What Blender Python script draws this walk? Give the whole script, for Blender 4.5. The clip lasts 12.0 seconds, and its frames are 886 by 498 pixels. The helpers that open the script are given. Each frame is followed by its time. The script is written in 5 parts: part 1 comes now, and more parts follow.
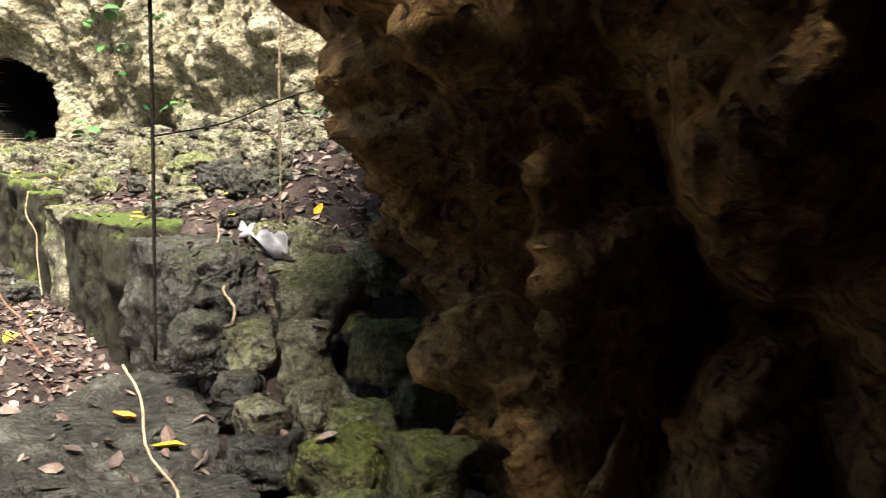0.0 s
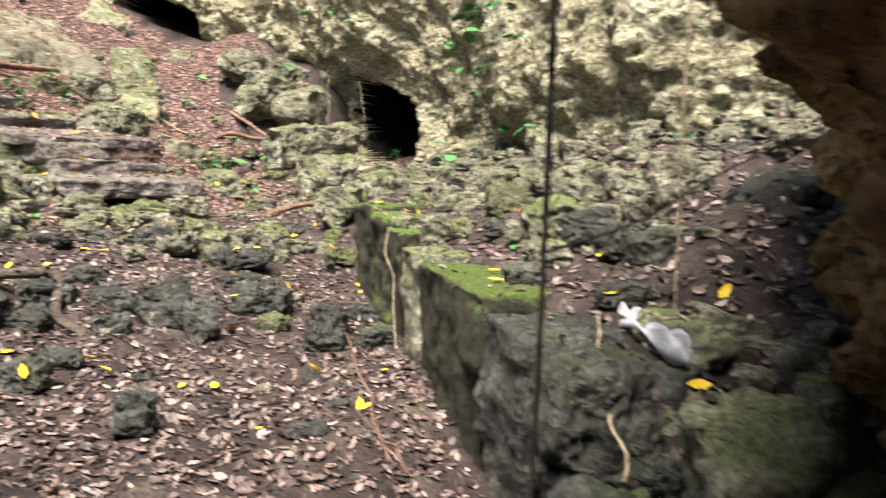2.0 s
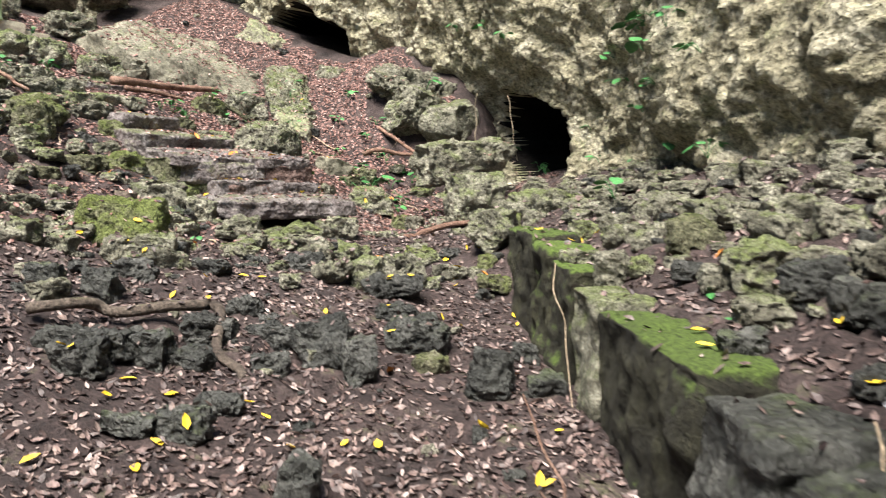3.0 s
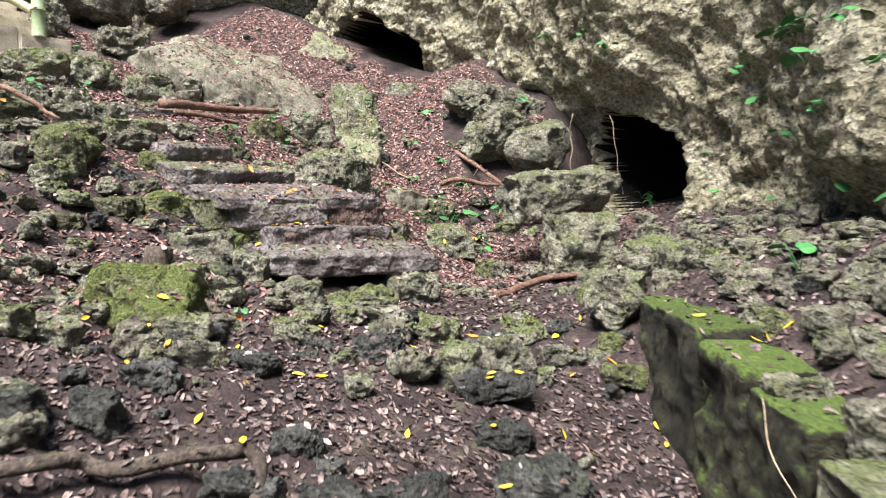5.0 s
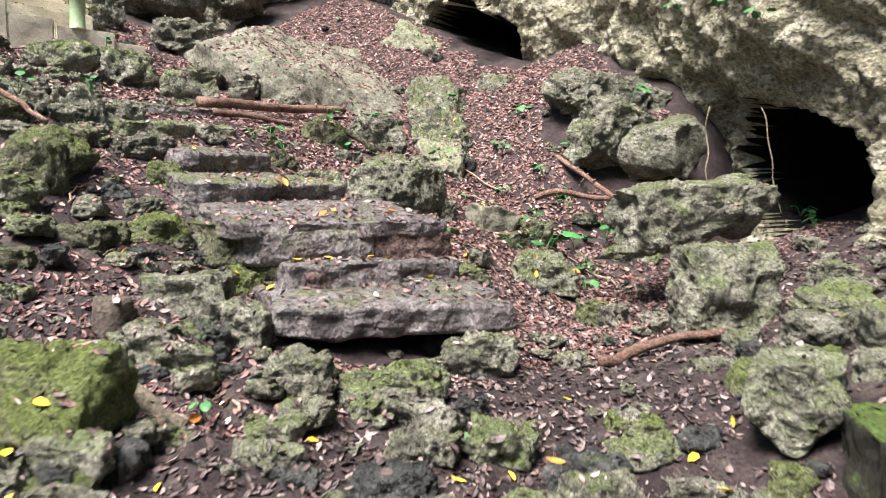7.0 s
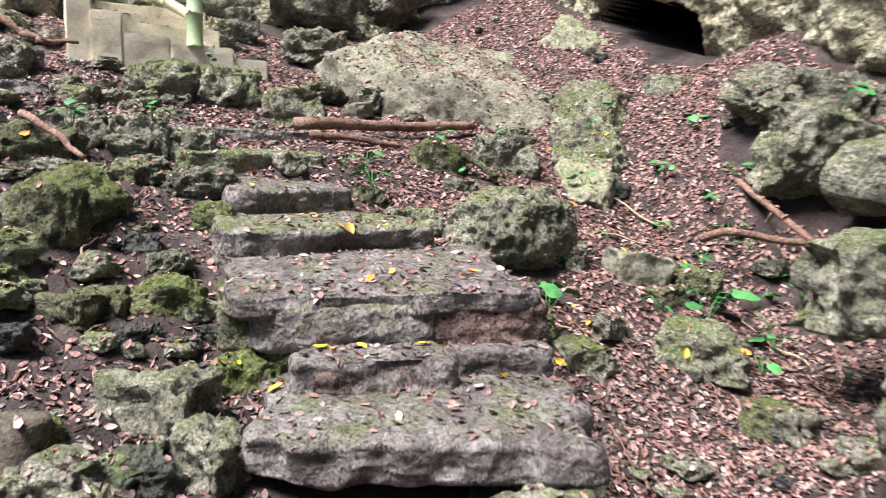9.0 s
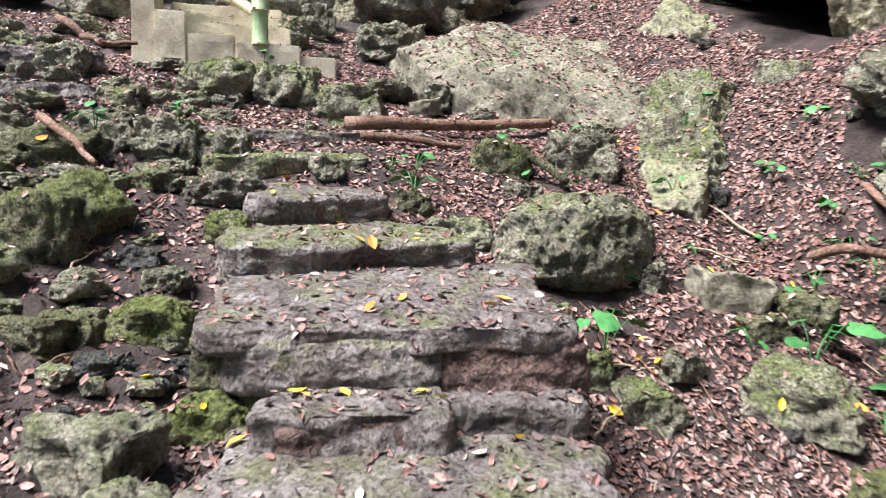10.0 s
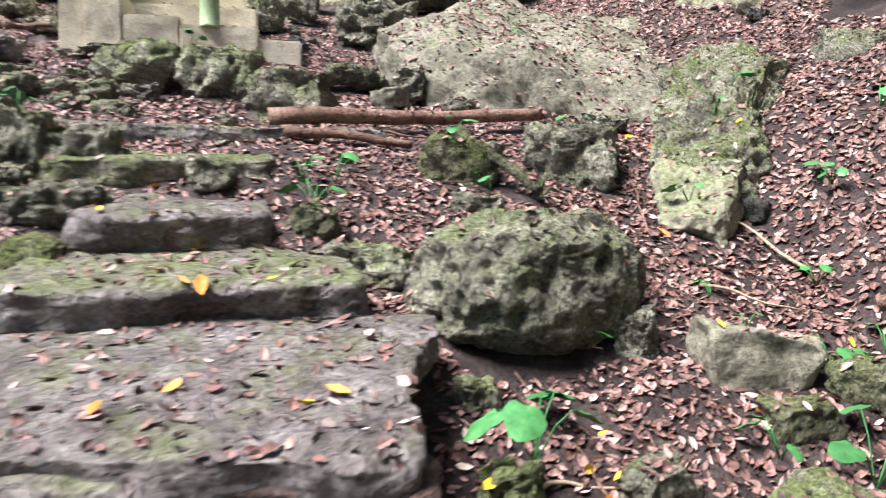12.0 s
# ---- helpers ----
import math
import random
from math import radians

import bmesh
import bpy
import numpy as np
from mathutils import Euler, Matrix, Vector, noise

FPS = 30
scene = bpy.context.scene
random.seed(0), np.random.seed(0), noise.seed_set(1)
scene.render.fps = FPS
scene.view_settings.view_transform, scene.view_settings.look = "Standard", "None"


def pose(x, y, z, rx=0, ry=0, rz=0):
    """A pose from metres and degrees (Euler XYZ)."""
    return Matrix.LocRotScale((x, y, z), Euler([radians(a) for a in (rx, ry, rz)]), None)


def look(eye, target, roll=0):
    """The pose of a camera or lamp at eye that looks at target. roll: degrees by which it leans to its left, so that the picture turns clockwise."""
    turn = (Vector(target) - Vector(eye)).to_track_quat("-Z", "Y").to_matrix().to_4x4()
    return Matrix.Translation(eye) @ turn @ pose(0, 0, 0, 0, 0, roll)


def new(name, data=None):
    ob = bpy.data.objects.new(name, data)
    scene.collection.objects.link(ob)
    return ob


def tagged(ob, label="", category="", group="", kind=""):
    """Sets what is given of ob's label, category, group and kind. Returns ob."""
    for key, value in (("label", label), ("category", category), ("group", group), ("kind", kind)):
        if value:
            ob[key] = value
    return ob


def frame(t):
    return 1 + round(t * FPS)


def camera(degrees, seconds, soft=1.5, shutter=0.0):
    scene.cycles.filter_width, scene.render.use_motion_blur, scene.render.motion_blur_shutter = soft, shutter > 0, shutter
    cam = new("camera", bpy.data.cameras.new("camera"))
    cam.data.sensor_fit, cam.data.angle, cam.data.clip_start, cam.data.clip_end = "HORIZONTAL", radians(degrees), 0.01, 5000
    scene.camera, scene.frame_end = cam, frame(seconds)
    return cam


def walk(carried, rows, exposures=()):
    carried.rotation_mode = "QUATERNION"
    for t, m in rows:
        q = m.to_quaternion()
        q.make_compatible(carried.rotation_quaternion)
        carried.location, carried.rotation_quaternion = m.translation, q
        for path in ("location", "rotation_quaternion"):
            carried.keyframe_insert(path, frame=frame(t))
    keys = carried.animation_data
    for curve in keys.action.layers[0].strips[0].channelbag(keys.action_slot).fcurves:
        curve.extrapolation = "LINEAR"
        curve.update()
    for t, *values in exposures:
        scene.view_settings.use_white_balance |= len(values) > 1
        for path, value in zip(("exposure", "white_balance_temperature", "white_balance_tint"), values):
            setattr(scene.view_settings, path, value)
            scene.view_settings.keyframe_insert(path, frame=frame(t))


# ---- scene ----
cam = camera(60.1, 12.0, soft=1.0, shutter=0.5)
METRES, EYE, TILT, LEAN, TURN = 8.0, 1.5, -5.0, 0.0, 0.0
ROWS = [
    (0.0, 0.0, 0.0, 0.0, -0.0, 0.0, -0.0),
    (0.5, -0.0028, 0.0177, 0.0038, 3.21, 0.07, -0.36),
    (1.0, -0.0038, 0.0444, 0.0214, 8.29, 0.01, -0.87),
    (1.5, -0.0165, 0.0547, 0.0267, 16.64, -0.1, -1.7),
    (2.0, -0.0374, 0.073, 0.0311, 24.53, -0.33, -2.32),
    (2.5, -0.0508, 0.0777, 0.0445, 30.77, -0.43, -2.77),
    (3.0, -0.0763, 0.0977, 0.0492, 34.49, -0.37, -3.06),
    (3.5, -0.0963, 0.1109, 0.0639, 36.45, -0.24, -3.22),
    (5.5, -0.2316, 0.2507, 0.1043, 40.67, -0.04, -3.53),
    (6.0, -0.2597, 0.2928, 0.113, 42.96, -0.14, -3.68),
    (6.5, -0.2912, 0.3363, 0.116, 45.3, -0.27, -3.84),
    (8.5, -0.3652, 0.5013, 0.1731, 58.15, -1.22, -4.6),
    (9.0, -0.3975, 0.5382, 0.1747, 63.21, -1.64, -4.82),
    (9.5, -0.4255, 0.5836, 0.1826, 68.15, -2.05, -4.98),
    (10.0, -0.4492, 0.6187, 0.1874, 72.46, -2.41, -5.11),
    (10.5, -0.4812, 0.6489, 0.2012, 76.13, -2.75, -5.18),
    (11.0, -0.5022, 0.6713, 0.2044, 78.7, -2.98, -5.2),
    (11.5, -0.5312, 0.7066, 0.2059, 79.54, -3.04, -5.21),
    (12.0, -0.5693, 0.7433, 0.2071, 77.98, -2.9, -5.19),
]
walk(cam, [(t, pose(0, 0, EYE, TILT, LEAN, TURN) @ pose(METRES * x, METRES * y, METRES * z, 90 + pitch, roll, yaw)) for t, x, y, z, yaw, pitch, roll in ROWS],
     exposures=[(0.0, 2.2, 7900, 6), (1.5, 2.05, 7600, 6), (2.5, 1.6, 7100, 6), (4.0, 1.5, 6600, 9), (8.0, 1.55, 6500, 10), (12.0, 1.62, 6350, 10)])

# ---- world, sun, exposure ----
world = bpy.data.worlds.new("forest_sky")
scene.world = world
world.use_nodes = True
wn = world.node_tree.nodes
sky = wn.new("ShaderNodeTexSky")
sky.sky_type, sky.sun_disc = "NISHITA", False
sky.sun_elevation, sky.sun_rotation = radians(60), radians(167)
wn["Background"].inputs["Strength"].default_value = 0.05
world.node_tree.links.new(sky.outputs["Color"], wn["Background"].inputs["Color"])
sun_data = bpy.data.lights.new("sun", "SUN")
sun_data.energy, sun_data.angle, sun_data.color = 4.8, radians(30), (1.0, 0.955, 0.96)
sun = new("sun", sun_data)
sun.matrix_world = look((-6 + 2.25, 5 - 9.74, 2 + 17.3), (-6, 5, 2))


# ---- noise on arrays of points ----
def hashed(i, j, k, seed):
    h = (i * 374761393 + j * 668265263 + k * 2147483647 + seed * 974634777) & 0xFFFFFFFF
    h = ((h ^ (h >> 13)) * 1274126177) & 0xFFFFFFFF
    h = ((h ^ (h >> 16)) * 2246822519) & 0xFFFFFFFF
    return ((h ^ (h >> 15)) & 0xFFFF) / 65535.0


def vnoise(p, seed=0):
    c = np.floor(p).astype(np.int64)
    f = p - c
    f = f * f * (3 - 2 * f)
    out = np.zeros(len(p))
    for dx in (0, 1):
        for dy in (0, 1):
            for dz in (0, 1):
                w = (f[:, 0] if dx else 1 - f[:, 0]) * (f[:, 1] if dy else 1 - f[:, 1]) * (f[:, 2] if dz else 1 - f[:, 2])
                out += w * hashed(c[:, 0] + dx, c[:, 1] + dy, c[:, 2] + dz, seed)
    return out * 2 - 1


def fbm(p, octaves=4, seed=0):
    out, amp = np.zeros(len(p)), 0.55
    for o in range(octaves):
        out += amp * vnoise(p * 2.03 ** o + 17.3 * o, seed + o)
        amp *= 0.5
    return out


def cells(p, seed=0):
    """Distance to the nearest and the second nearest of scattered points."""
    c = np.floor(p).astype(np.int64)
    f1, f2 = np.full(len(p), 9.0), np.full(len(p), 9.0)
    for dx in (-1, 0, 1):
        for dy in (-1, 0, 1):
            for dz in (-1, 0, 1):
                i, j, k = c[:, 0] + dx, c[:, 1] + dy, c[:, 2] + dz
                q = np.stack([i + hashed(i, j, k, seed + 1), j + hashed(i, j, k, seed + 2), k + hashed(i, j, k, seed + 3)], 1)
                d = np.sqrt(((q - p) ** 2).sum(1))
                f2 = np.minimum(f2, np.maximum(f1, d))
                f1 = np.minimum(f1, d)
    return f1, f2


def smooth(x, a, b):
    t = np.clip((x - a) / (b - a), 0, 1)
    return t * t * (3 - 2 * t)


# ---- materials ----
def rgb(c):
    return (*c, 1.0)


def material(name, colours, scale=3.0, rough=0.85, moss=None, moss_amount=0.5, bump=0.5, fine=40.0, pits=0.0, per_island=False, spec=0.3, moss_up=0.16, speck=1.0):
    """Mottled surface: two or three colours by noise at two scales, moss where the face looks up, bump of grain and pits."""
    m = bpy.data.materials.new(name)
    m.use_nodes = True
    n, l = m.node_tree.nodes, m.node_tree.links
    b = n["Principled BSDF"]
    geo, obj = n.new("ShaderNodeNewGeometry"), n.new("ShaderNodeObjectInfo")
    n1 = n.new("ShaderNodeTexNoise")
    n1.inputs["Scale"].default_value, n1.inputs["Detail"].default_value, n1.inputs["Roughness"].default_value = scale, 8, 0.68
    l.new(geo.outputs["Position"], n1.inputs["Vector"])
    ramp = n.new("ShaderNodeValToRGB")
    stops = ramp.color_ramp.elements
    while len(stops) < len(colours):
        stops.new(0.5)
    for i, c in enumerate(colours):
        stops[i].position = 0.3 + 0.4 * i / max(1, len(colours) - 1)
        stops[i].color = rgb(c)
    if per_island:
        l.new(geo.outputs["Random Per Island"], ramp.inputs["Fac"])
        for i in range(len(colours)):
            stops[i].position = i / max(1, len(colours) - 1)
    else:
        l.new(n1.outputs["Fac"], ramp.inputs["Fac"])
    n2 = n.new("ShaderNodeTexNoise")
    n2.inputs["Scale"].default_value, n2.inputs["Detail"].default_value, n2.inputs["Roughness"].default_value = fine, 6, 0.7
    l.new(geo.outputs["Position"], n2.inputs["Vector"])
    grain = n.new("ShaderNodeMapRange")
    grain.inputs["From Min"].default_value, grain.inputs["From Max"].default_value = 0.3, 0.7
    grain.inputs["To Min"].default_value, grain.inputs["To Max"].default_value = 1 - 0.78 * speck, 1 + 0.6 * speck
    l.new(n2.outputs["Fac"], grain.inputs["Value"])
    vary = n.new("ShaderNodeMapRange")
    vary.inputs["To Min"].default_value, vary.inputs["To Max"].default_value = 0.78, 1.15
    l.new(obj.outputs["Random"], vary.inputs["Value"])
    mul = n.new("ShaderNodeMath")
    mul.operation = "MULTIPLY"
    l.new(grain.outputs["Result"], mul.inputs[0])
    l.new(vary.outputs["Result"], mul.inputs[1])
    tone = n.new("ShaderNodeVectorMath")
    tone.operation = "SCALE"
    colour = ramp.outputs["Color"]
    if moss:
        sep = n.new("ShaderNodeSeparateXYZ")
        l.new(geo.outputs["Normal"], sep.inputs["Vector"])
        n3 = n.new("ShaderNodeTexNoise")
        n3.inputs["Scale"].default_value, n3.inputs["Detail"].default_value = 5.0, 9
        n3.inputs["Roughness"].default_value = 0.78
        l.new(geo.outputs["Position"], n3.inputs["Vector"])
        add = n.new("ShaderNodeMath")
        add.operation = "MULTIPLY_ADD"
        add.inputs[1].default_value = moss_up
        l.new(sep.outputs["Z"], add.inputs[0])
        l.new(n3.outputs["Fac"], add.inputs[2])
        own = n.new("ShaderNodeMath")
        own.operation = "MULTIPLY_ADD"
        own.inputs[1].default_value = 0.22
        l.new(obj.outputs["Random"], own.inputs[0])
        l.new(add.outputs["Value"], own.inputs[2])
        where = n.new("ShaderNodeMapRange")
        where.inputs["From Min"].default_value = 0.92 - 0.45 * moss_amount
        where.inputs["From Max"].default_value = 1.12 - 0.45 * moss_amount
        where.inputs["To Max"].default_value = 0.85
        l.new(own.outputs["Value"], where.inputs["Value"])
        mossy = n.new("ShaderNodeMix")
        mossy.data_type = "RGBA"
        mossy.inputs["B"].default_value = rgb(moss)
        mossy.inputs[7].default_value = rgb(moss)
        l.new(where.outputs["Result"], mossy.inputs["Factor"])
        l.new(colour, mossy.inputs[6])
        colour = mossy.outputs[2]
    l.new(colour, tone.inputs[0])
    l.new(mul.outputs["Value"], tone.inputs["Scale"])
    l.new(tone.outputs["Vector"], b.inputs["Base Color"])
    b.inputs["Roughness"].default_value = rough
    b.inputs["Specular IOR Level"].default_value = spec
    bm1 = n.new("ShaderNodeBump")
    bm1.inputs["Strength"].default_value, bm1.inputs["Distance"].default_value = bump, 0.035
    l.new(n2.outputs["Fac"], bm1.inputs["Height"])
    last = bm1
    if pits:
        v = n.new("ShaderNodeTexVoronoi")
        v.inputs["Scale"].default_value = pits
        warp = n.new("ShaderNodeVectorMath")
        warp.operation = "MULTIPLY_ADD"
        warp.inputs[1].default_value = (0.1, 0.1, 0.1)
        l.new(n1.outputs["Color"], warp.inputs[0])
        l.new(geo.outputs["Position"], warp.inputs[2])
        l.new(warp.outputs["Vector"], v.inputs["Vector"])
        bm2 = n.new("ShaderNodeBump")
        bm2.inputs["Strength"].default_value, bm2.inputs["Distance"].default_value = 1.0, 0.06
        l.new(v.outputs["Distance"], bm2.inputs["Height"])
        l.new(bm1.outputs["Normal"], bm2.inputs["Normal"])
        holes = n.new("ShaderNodeTexVoronoi")
        holes.inputs["Scale"].default_value = pits * 2.3
        l.new(warp.outputs["Vector"], holes.inputs["Vector"])
        rim = n.new("ShaderNodeMapRange")
        rim.inputs["From Min"].default_value, rim.inputs["From Max"].default_value = 0.2, 0.42
        l.new(holes.outputs["Distance"], rim.inputs["Value"])
        bm3 = n.new("ShaderNodeBump")
        bm3.inputs["Strength"].default_value, bm3.inputs["Distance"].default_value = 0.9, 0.03
        l.new(rim.outputs["Result"], bm3.inputs["Height"])
        l.new(bm2.outputs["Normal"], bm3.inputs["Normal"])
        last = bm3
    l.new(last.outputs["Normal"], b.inputs["Normal"])
    return m


MOSS = (0.15, 0.19, 0.06)
cliff_mat = material("cliff_limestone", [(0.15, 0.135, 0.08), (0.45, 0.415, 0.285), (0.7, 0.66, 0.51)], 3.4, 0.9, (0.23, 0.27, 0.11), 0.64, 0.8, 26, 13)
# Near-black colour stands in for the shade inside the cave mouths.
cave_shade_mat = material("shade_black_cave_rock", [(0.004, 0.0035, 0.003), (0.009, 0.008, 0.007), (0.016, 0.014, 0.012)], 3, 0.9, None, 0, 0.4, 26, 0, spec=0.1)
cave_mat = material("overhang_limestone", [(0.07, 0.035, 0.013), (0.3, 0.178, 0.074), (0.6, 0.4, 0.175)], 3.2, 0.8, (0.2, 0.19, 0.045), 0.14, 0.7, 30, 9)
rock_mat = material("mossy_limestone", [(0.07, 0.065, 0.048), (0.31, 0.3, 0.225), (0.62, 0.595, 0.47)], 6.5, 0.85, (0.17, 0.215, 0.065), 0.62, 0.9, 62, 20)
grey_mat = material("dark_damp_limestone", [(0.025, 0.026, 0.023), (0.08, 0.083, 0.073), (0.2, 0.2, 0.18)], 6, 0.55, (0.09, 0.12, 0.04), 0.34, 0.8, 50, 22, spec=0.45)
moss_mat = material("thick_moss_on_limestone", [(0.08, 0.08, 0.05), (0.22, 0.22, 0.13), (0.42, 0.4, 0.28)], 7, 0.95, (0.15, 0.19, 0.045), 0.74, 0.9, 70, 24)
# Very dark base tone, with moss mostly on faces that look up.
wall_mat = material("dark_mossy_wall_stone", [(0.012, 0.011, 0.008), (0.03, 0.029, 0.018), (0.065, 0.064, 0.036)], 4, 0.9, (0.1, 0.155, 0.03), 0.33, 0.8, 60, 0, moss_up=0.5)
dome_mat = material("smooth_worn_limestone", [(0.09, 0.083, 0.062), (0.2, 0.19, 0.14), (0.31, 0.29, 0.225)], 4.5, 0.8, (0.16, 0.18, 0.085), 0.5, 0.6, 35, 0)
step_mat = material("worn_stone_step", [(0.085, 0.069, 0.065), (0.22, 0.187, 0.177), (0.41, 0.38, 0.365)], 5.5, 0.62, (0.15, 0.18, 0.055), 0.42, 0.7, 48, 15, spec=0.4, speck=0.85)
concrete_mat = material("weathered_concrete", [(0.36, 0.31, 0.23), (0.62, 0.56, 0.43), (0.74, 0.7, 0.55)], 2.5, 0.9, (0.36, 0.4, 0.17), 0.42, 0.3, 60, 0, speck=0.35)
soil_mat = material("dark_trodden_soil", [(0.016, 0.011, 0.01), (0.05, 0.034, 0.031), (0.115, 0.083, 0.077)], 5, 0.7, (0.1, 0.13, 0.04), 0.12, 0.9, 60, 0, spec=0.4)
litter_mat = material("dry_leaf_litter", [(0.04, 0.02, 0.016), (0.18, 0.09, 0.074), (0.3, 0.165, 0.14), (0.07, 0.038, 0.032), (0.4, 0.245, 0.21), (0.14, 0.072, 0.06), (0.24, 0.12, 0.095), (0.58, 0.42, 0.37)], 3, 0.6, None, 0, 0.2, 60, 0, per_island=True, spec=0.4)
dark_litter_mat = material("damp_leaf_litter", [(0.02, 0.013, 0.013), (0.09, 0.06, 0.054), (0.19, 0.13, 0.115), (0.04, 0.027, 0.024), (0.3, 0.22, 0.19), (0.1, 0.066, 0.058), (0.06, 0.04, 0.036), (0.03, 0.02, 0.018), (0.42, 0.33, 0.3)], 3, 0.5, None, 0, 0.2, 60, 0, per_island=True, spec=0.5)
pale_leaf_mat = material("pale_dry_leaf", [(0.6, 0.5, 0.4), (0.75, 0.66, 0.55)], 12, 0.6, None, 0, 0.1, 60, speck=0.35)
red_stone_mat = material("red_brown_stone", [(0.1, 0.06, 0.05), (0.19, 0.125, 0.105), (0.29, 0.215, 0.185)], 6, 0.7, (0.16, 0.19, 0.06), 0.2, 0.6, 60, 15)
yellow_mat = material("yellow_leaf", [(0.7, 0.45, 0.03), (0.8, 0.6, 0.06)], 12, 0.55, None, 0, 0.1, 60, speck=0.35)
orange_mat = material("orange_leaf", [(0.62, 0.2, 0.03), (0.72, 0.34, 0.08)], 12, 0.55, None, 0, 0.1, 60, speck=0.35)
green_mat = material("green_leaf", [(0.035, 0.14, 0.045), (0.08, 0.25, 0.075)], 9, 0.45, None, 0, 0.1, 40, speck=0.35)
bamboo_mat = material("green_bamboo", [(0.3, 0.42, 0.22), (0.42, 0.52, 0.3)], 5, 0.45, None, 0, 0.1, 50, speck=0.35)
pale_bamboo_mat = material("dry_bamboo", [(0.5, 0.46, 0.28), (0.62, 0.57, 0.38)], 5, 0.5, None, 0, 0.1, 50, speck=0.35)
bark_mat = material("dead_wood", [(0.1, 0.055, 0.04), (0.24, 0.14, 0.1), (0.36, 0.24, 0.18)], 9, 0.8, None, 0, 0.8, 60)
root_mat = material("tree_root_bark", [(0.14, 0.11, 0.075), (0.28, 0.23, 0.16), (0.34, 0.29, 0.2)], 7, 0.8, (0.17, 0.2, 0.05), 0.2, 0.6, 60)
old_root_mat = material("old_grey_root", [(0.05, 0.038, 0.03), (0.12, 0.095, 0.075), (0.2, 0.165, 0.13)], 9, 0.8, (0.1, 0.12, 0.04), 0.2, 0.8, 60)
vine_mat = material("dark_vine_bark", [(0.015, 0.012, 0.01), (0.05, 0.04, 0.03)], 9, 0.7, None, 0, 0.5, 60)
twig_mat = material("pale_twig", [(0.35, 0.26, 0.17), (0.5, 0.4, 0.28)], 9, 0.7, None, 0, 0.3, 60)
plastic_mat = material("dirty_white_plastic", [(0.2, 0.21, 0.24), (0.42, 0.43, 0.47), (0.6, 0.61, 0.64)], 7, 0.35, None, 0, 0.15, 60, spec=0.5, speck=0.35)


# ---- mesh helpers ----
def mesh_of(name, verts, faces, mat, shade=True):
    me = bpy.data.meshes.new(name)
    me.from_pydata([tuple(v) for v in verts] if not isinstance(verts, np.ndarray) else verts.tolist(), [], faces)
    me.materials.append(mat)
    if shade:
        me.polygons.foreach_set("use_smooth", [True] * len(me.polygons))
    me.update()
    return me


def part(name, me, parent, label=""):
    ob = new(name, me)
    ob.parent = parent
    return tagged(ob, label)


ICO = {}


def ico(sub):
    if sub not in ICO:
        bm = bmesh.new()
        bmesh.ops.create_icosphere(bm, subdivisions=sub, radius=1)
        ICO[sub] = (np.array([v.co[:] for v in bm.verts]), [[v.index for v in f.verts] for f in bm.faces])
        bm.free()
    return ICO[sub]


def rock_mesh(name, mat, seed, size=(1, 1, 1), boxy=0.5, rough=0.16, pit=0.08, sub=5, freq=1.6, facets=6):
    """A broken limestone lump: a rounded box cut by planes, roughened at three scales and pitted. size: half extents."""
    v, f = ico(sub)
    e = 1 - 0.72 * boxy
    p = np.sign(v) * np.abs(v) ** e
    p = p / np.maximum(np.abs(p).max(1), (np.abs(p) ** 4).sum(1) ** 0.25)[:, None] if boxy > 0.6 else p / np.linalg.norm(p, axis=1)[:, None] * (1 / np.maximum(np.abs(v).max(1), 0.62 + 0.3 * (1 - boxy)))[:, None] * 0.72
    r = random.Random(seed)
    for _ in range(facets):
        d = np.array([r.gauss(0, 1), r.gauss(0, 1), r.gauss(0.2, 1)])
        d /= np.linalg.norm(d)
        over = p @ d - r.uniform(0.62, 0.85)
        p = p - np.outer(np.maximum(over, 0) * 0.85, d)
    s = np.array(size)
    k = freq / max(size)
    w = p * s
    q = w * k + seed * 7.13
    nrm = v / np.linalg.norm(v, axis=1)[:, None]
    f1, f2 = cells(q * 2.6 + 0.35 * np.stack([fbm(q * 2, 2, seed), fbm(q * 2 + 9, 2, seed), fbm(q * 2 + 5, 2, seed)], 1), seed)
    off = rough * fbm(q, 5, seed) * 1.5 - pit * np.clip(0.55 - f1, 0, 1) * 1.6 - 0.5 * pit * np.clip(0.18 - (f2 - f1), 0, 1) * 2
    w = w + nrm * (off * min(max(size), 2.2 * min(size)))[:, None]
    return mesh_of(name, w, f, mat)


